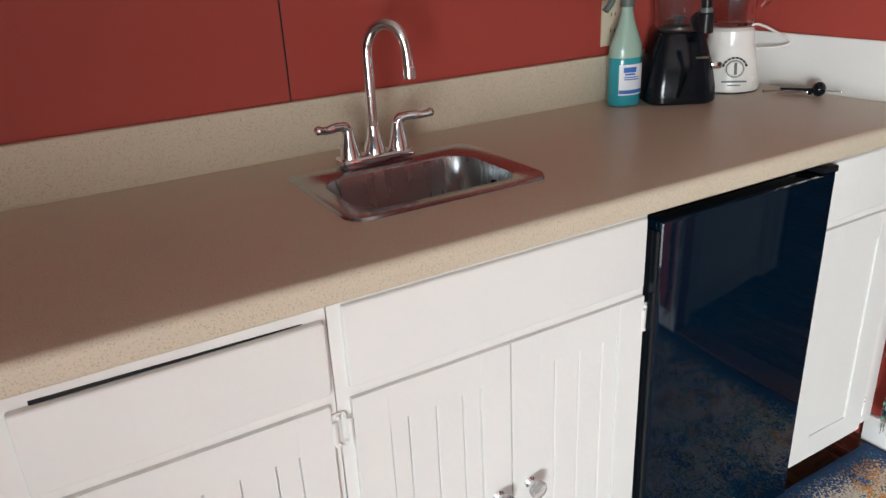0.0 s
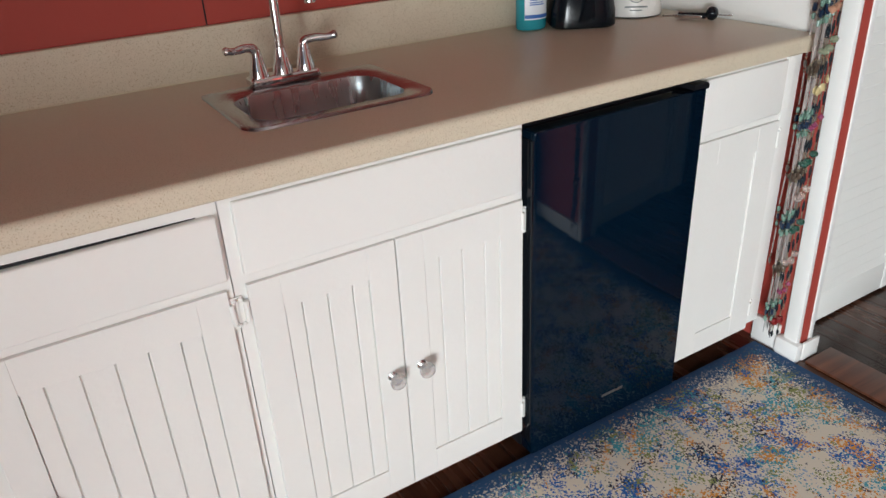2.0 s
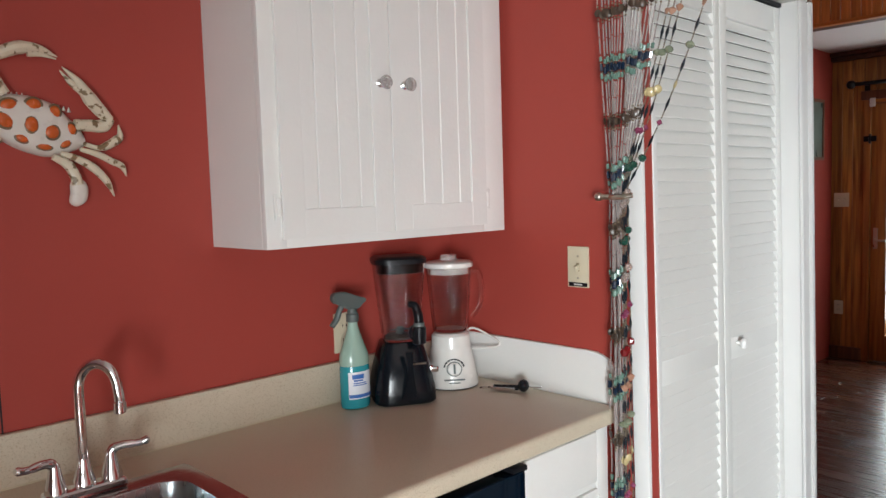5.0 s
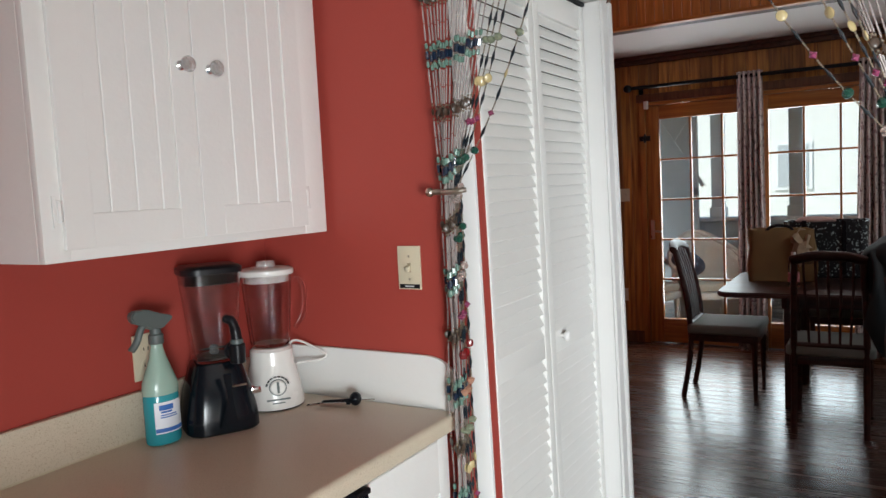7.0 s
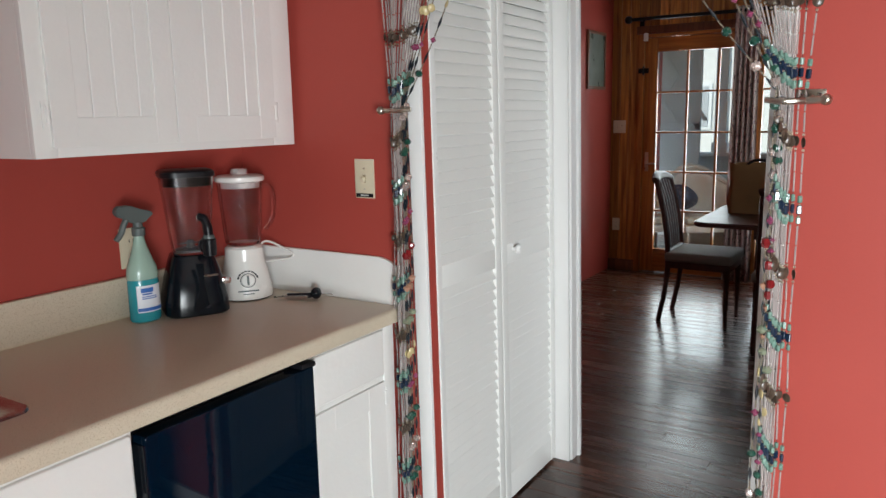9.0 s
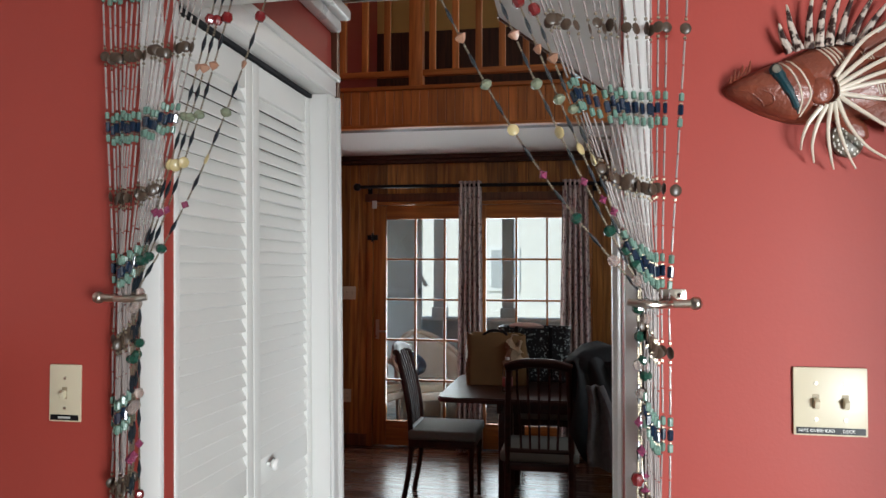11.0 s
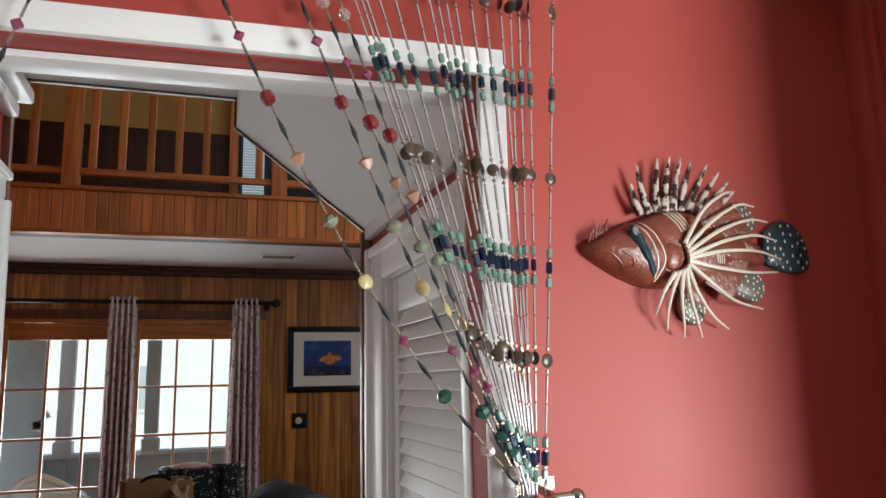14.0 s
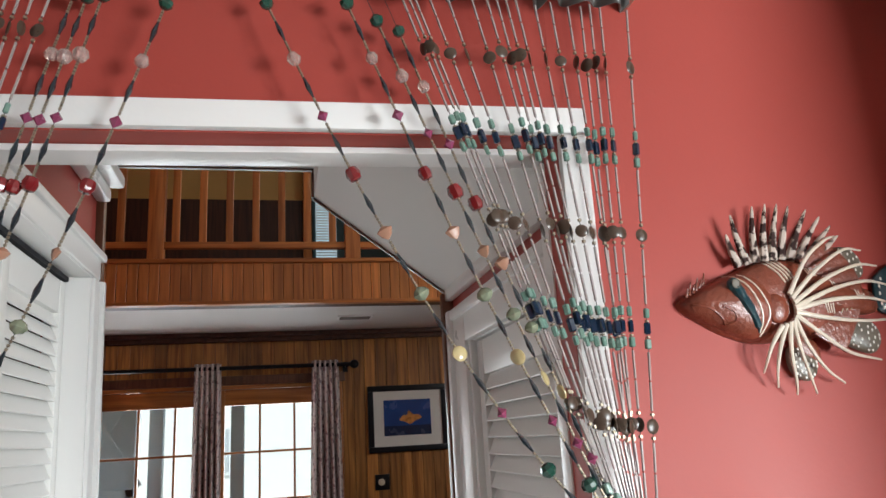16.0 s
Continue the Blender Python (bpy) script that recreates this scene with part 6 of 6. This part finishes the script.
part("print_ship", g_, mat("print_orange", (0.50, 0.20, 0.04), 0.3, vary=0.9, scale=40), pr, "orange lit ship shape")

th = thing("thermostat", "square black thermostat with a white dial", "thermostat")
part("back_plate", box(FX_ - 0.014, FX_, -0.484, -0.372, 1.286, 1.402, 0.004), BLACK, th)
part("dial", rot(T(FX_ - 0.014, -0.42, 1.345) @ pose(0, 0, 0, 0, -90, 0), lathe([(0.026, 0), (0.026, 0.010), (0.020, 0.013), (0, 0.014)], 20)), IVORY, th)
sn = thing("door_sensor", "small white alarm sensor above the door", "sensor")
part("case", box(FARX - 0.045, FARX - 0.031, 1.715, 1.755, 2.07, 2.14, 0.004), WPL, sn)
vt = thing("ceiling_vent", "white slatted ceiling air vent", "air vent", kind="")
part("frame", join(box(6.08, 6.24, -0.31, -0.295, 2.522, 2.535), box(6.08, 6.24, -0.075, -0.06, 2.527, 2.535), box(6.08, 6.095, -0.295, -0.075, 2.527, 2.535), box(6.225, 6.24, -0.295, -0.075, 2.527, 2.535)), TRIM, vt)
for i in range(6):
    part("slat", rot(T(6.106 + 0.0216 * i, -0.185, 2.531) @ pose(0, 0, 0, 0, 35, 0), box(-0.008, 0.008, -0.11, 0.11, -0.0008, 0.0008)), TAUPE, vt)
pl_ = thing("small_picture", "small grey-green picture in a thin wooden frame on the red wall", "picture")
part("frame", join(box(6.18, 6.60, DY - 0.02, DY - 0.0005, 1.66, 1.685, 0.003), box(6.18, 6.60, DY - 0.02, DY - 0.0005, 2.12, 2.145, 0.003), box(6.18, 6.205, DY - 0.02, DY - 0.0005, 1.685, 2.12, 0.003), box(6.575, 6.60, DY - 0.02, DY - 0.0005, 1.685, 2.12, 0.003)), TRIMW, pl_)
part("print", box(6.2, 6.58, DY - 0.010, DY - 0.005, 1.68, 2.125), mat("misty_print", (0.10, 0.13, 0.11), 0.3, vary=0.8, scale=9), pl_)


def lumpy(bm, amount, scale, seed):
    for v in bm.verts:
        o = noise.noise_vector(v.co * scale + Vector((seed, seed * 2, 0)))
        v.co += o * amount
    return bm


def cloth_box(hx, hy, hz, taper, seed, amount=0.012, open_top=True):
    prof = [(0.9, 0.0), (1.0, 0.02), (1.04, 0.3), (1.0, 0.6), (taper, 0.96), (taper, 1.0)]
    if open_top:
        prof += [(taper * 0.94, 0.99), (taper * 0.85, 0.7), (0.3, 0.68)]
    else:
        prof += [(taper * 0.5, 1.03), (0.1, 1.04)]
    rings = []
    for s, z in prof:
        rings.append([(x * s, y * s, z * hz) for x, y in rounded(-hx, hx, -hy, hy, min(hx, hy) * 0.4, 8)])
    return lumpy(loops(rings), amount, 9, seed)


TAN = mat("tan_canvas", (0.22, 0.13, 0.05), 0.75, vary=0.2, scale=9, bump=0.3, bump_scale=120)
CREAMC = mat("cream_lace_cloth", (0.38, 0.28, 0.18), 0.8, vary=0.5, scale=30, bump=0.4, bump_scale=90)
SPOTB = mat("black_spotted_cloth", (0.008, 0.010, 0.014), 0.6, vary=0.2, spots=((0.40, 0.50, 0.50), 62, 0.60, 0.63))
BOTTLE = mat("pink_label", (0.45, 0.16, 0.16), 0.5, vary=0.2)
tt = thing("tan_tote_bag", "tan canvas tote bag with a cream cloth hanging out", "bag", at=T(5.66, 0.545, 0.7455) @ pose(0, 0, 0, 0, 0, 4))
part("bag", cloth_box(0.11, 0.205, 0.345, 0.98, 3, 0.03), TAN, tt)
part("strap", tube(spline([(-0.09, -0.08, 0.30), (-0.10, -0.06, 0.36), (-0.10, 0.02, 0.375), (-0.095, 0.08, 0.35), (-0.09, 0.10, 0.29)], 5), 0.007, 6, 1.6), BLACK, tt, "dark strap")
part("cloth", lumpy(rot(T(-0.10, -0.12, 0.22), ball(0.1, scale=(0.40, 0.85, 1.15), seg=26)), 0.05, 16, 8), CREAMC, tt, "cream patterned cloth")
st_ = thing("spotted_tote_bag", "black tote bag with a small white spotted pattern", "bag", at=T(5.88, 0.29, 0.7455) @ pose(0, 0, 0, 0, 0, -3))
part("bag", cloth_box(0.10, 0.25, 0.385, 1.02, 5, 0.012), SPOTB, st_)
for y in (-0.12, 0.12):
    part("strap", box(-0.112, -0.104, y - 0.014, y + 0.014, 0.03, 0.39, 0.002), BLACK, st_)
part("pink_cloth", lumpy(rot(T(0, 0.06, 0.385), ball(0.05, scale=(1.1, 2.6, 0.5), seg=14)), 0.012, 14, 2), mat("pale_pink_cloth", (0.55, 0.38, 0.33), 0.8, vary=0.1), st_, "pale pink cloth inside")
wbt = thing("water_bottle", "clear plastic water bottle with a pinkish label", "bottle", at=T(5.33, 0.44, 0.7455))
part("bottle", lathe([(0.03, 0.0), (0.033, 0.004), (0.033, 0.13), (0.026, 0.165), (0.013, 0.19), (0.012, 0.205)], 18), CLEAR, wbt)
part("label", lathe([(0.0336, 0.035), (0.0336, 0.09)], 18), BOTTLE, wbt, "pinkish label")
part("cap", lathe([(0.014, 0.204), (0.014, 0.222), (0, 0.2225)], 14), WPL, wbt)

COAT = mat("dark_navy_coat", (0.012, 0.018, 0.022), 0.7, vary=0.4, scale=10, bump=0.4, bump_scale=60)
FLEECE = mat("grey_fleece", (0.13, 0.13, 0.135), 0.95, vary=0.45, scale=45, bump=0.6, bump_scale=180)
jk = thing("jacket", "dark jacket with a grey fleece lining draped over a chair back", "jacket")
bm = bmesh.new()
rows = []
for j in range(17):
    t = j / 16 * 2 - 1
    row = []
    for i in range(25):
        s = i / 24
        y = 0.02 - 0.40 * s
        drop = abs(t) ** 1.4 * (0.50 if t < 0 else 0.34) * (0.75 + 0.35 * math.sin(s * 5.3))
        x = 4.665 + 0.07 * t + 0.018 * math.sin(s * 17 + t * 3) + (0.02 * t)
        row.append(bm.verts.new((x, y + 0.03 * math.sin(t * 4 + s * 3), 1.045 - drop + 0.012 * math.sin(s * 21) - 0.03 * abs(s - 0.4))))
    rows.append(row)
for p, q in zip(rows, rows[1:]):
    for i in range(24):
        bm.faces.new((p[i], p[i + 1], q[i + 1], q[i]))
ob = part("shell", bm, COAT, jk)
m_ = ob.modifiers.new("cloth", "SOLIDIFY")
m_.thickness = 0.018
bm = bmesh.new()
rows = []
for j in range(12):
    t = j / 11
    row = []
    for i in range(13):
        s = i / 12
        row.append(bm.verts.new((4.545 - 0.03 * math.sin(s * 9 + t * 2) - 0.02 * t, -0.06 - s * (0.12 + 0.10 * t) + 0.05 * (1 - t) * s - 0.01 * math.sin(t * 6), 0.92 - 0.42 * t - 0.05 * s * t)))
    rows.append(row)
for p, q in zip(rows, rows[1:]):
    for i in range(12):
        bm.faces.new((p[i], p[i + 1], q[i + 1], q[i]))
ob = part("lining", bm, FLEECE, jk, "grey fleece lining")
m_ = ob.modifiers.new("cloth", "SOLIDIFY")
m_.thickness = 0.012
bp = thing("crumpled_coat", "dark crumpled coat lying heaped on the table", "coat")
part("coat_body", lumpy(rot(T(5.4, -0.16, 0.865), ball(0.2, scale=(0.9, 1.25, 0.85), seg=26)), 0.04, 8, 4), COAT, bp)
bpy.data.objects["coat_body"].data.transform(T(0, 0, 0.03))
part("hood", lumpy(rot(T(5.33, -0.32, 0.90), ball(0.12, scale=(1, 1.3, 0.8), seg=20)), 0.025, 11, 9), mat("blue_grey_cloth", (0.06, 0.085, 0.10), 0.8, vary=0.4, scale=14), bp)

# ---- porch furniture ----
WICK = mat("white_wicker", (0.62, 0.63, 0.60), 0.6, vary=0.25, scale=70, bump=0.5, bump_scale=160)


def wicker_chair(m, label):
    th = thing("wicker_chair", label, "chair", at=m, group="wicker chairs")
    part("seat", box(-0.26, 0.26, -0.26, 0.26, 0.30, 0.38, 0.03, 3), WICK, th)
    part("cushion", box(-0.24, 0.25, -0.24, 0.24, 0.381, 0.46, 0.03, 3), mat("pale_cushion", (0.50, 0.48, 0.40), 0.8, vary=0.15), th, "pale seat cushion")
    back = [(math.cos(a) * 0.33, math.sin(a) * 0.33) for a in [radians(90 + 180 * i / 16) for i in range(17)]]
    bm = bmesh.new()
    rows = []
    for j in range(9):
        t = j / 8
        row = []
        for i, (x, y) in enumerate(back):
            top = 0.60 + 0.30 * math.sin(math.pi * i / 16)
            row.append(bm.verts.new((x * (1 + 0.12 * t), y * (1 + 0.1 * t), 0.05 + (top - 0.05) * t)))
        rows.append(row)
    for p, q in zip(rows, rows[1:]):
        for i in range(16):
            bm.faces.new((p[i], p[i + 1], q[i + 1], q[i]))
    ob = part("back", bm, WICK, th, "curved woven back")
    s_ = ob.modifiers.new("weave", "SOLIDIFY")
    s_.thickness = 0.03
    part("arm_roll", tube(spline([(0.22, -0.35, 0.56), (0.0, -0.37, 0.64), (-0.22, -0.28, 0.78), (-0.36, 0, 0.92), (-0.22, 0.28, 0.78), (0.0, 0.37, 0.64), (0.22, 0.35, 0.56)], 6), 0.03, 10), WICK, th)
    for x in (-0.22, 0.22):
        for y in (-0.22, 0.22):
            part("leg", tube([(x, y, 0.0), (x, y, 0.31)], 0.02, 8), WICK, th)
    return th


wc = wicker_chair(pose(7.75, 1.42, -0.019, 0, 0, 215), "white wicker armchair with a pale cushion on the porch")
copy_thing(wc, pose(7.45, 1.98, -0.019, 0, 0, 250))
pc = thing("throw_pillow", "dark blue plaid throw pillow on the porch chair", "pillow", at=pose(7.62, 1.60, 0.62, 20, 0, 30))
part("cushion", lumpy(ball(0.16, scale=(1.3, 1.0, 0.75), seg=18), 0.012, 9, 6), mat("blue_plaid", (0.04, 0.07, 0.12), 0.8, vary=0.3, scale=20, spots=((0.25, 0.28, 0.30), 40, 0.62, 0.65)), pc)
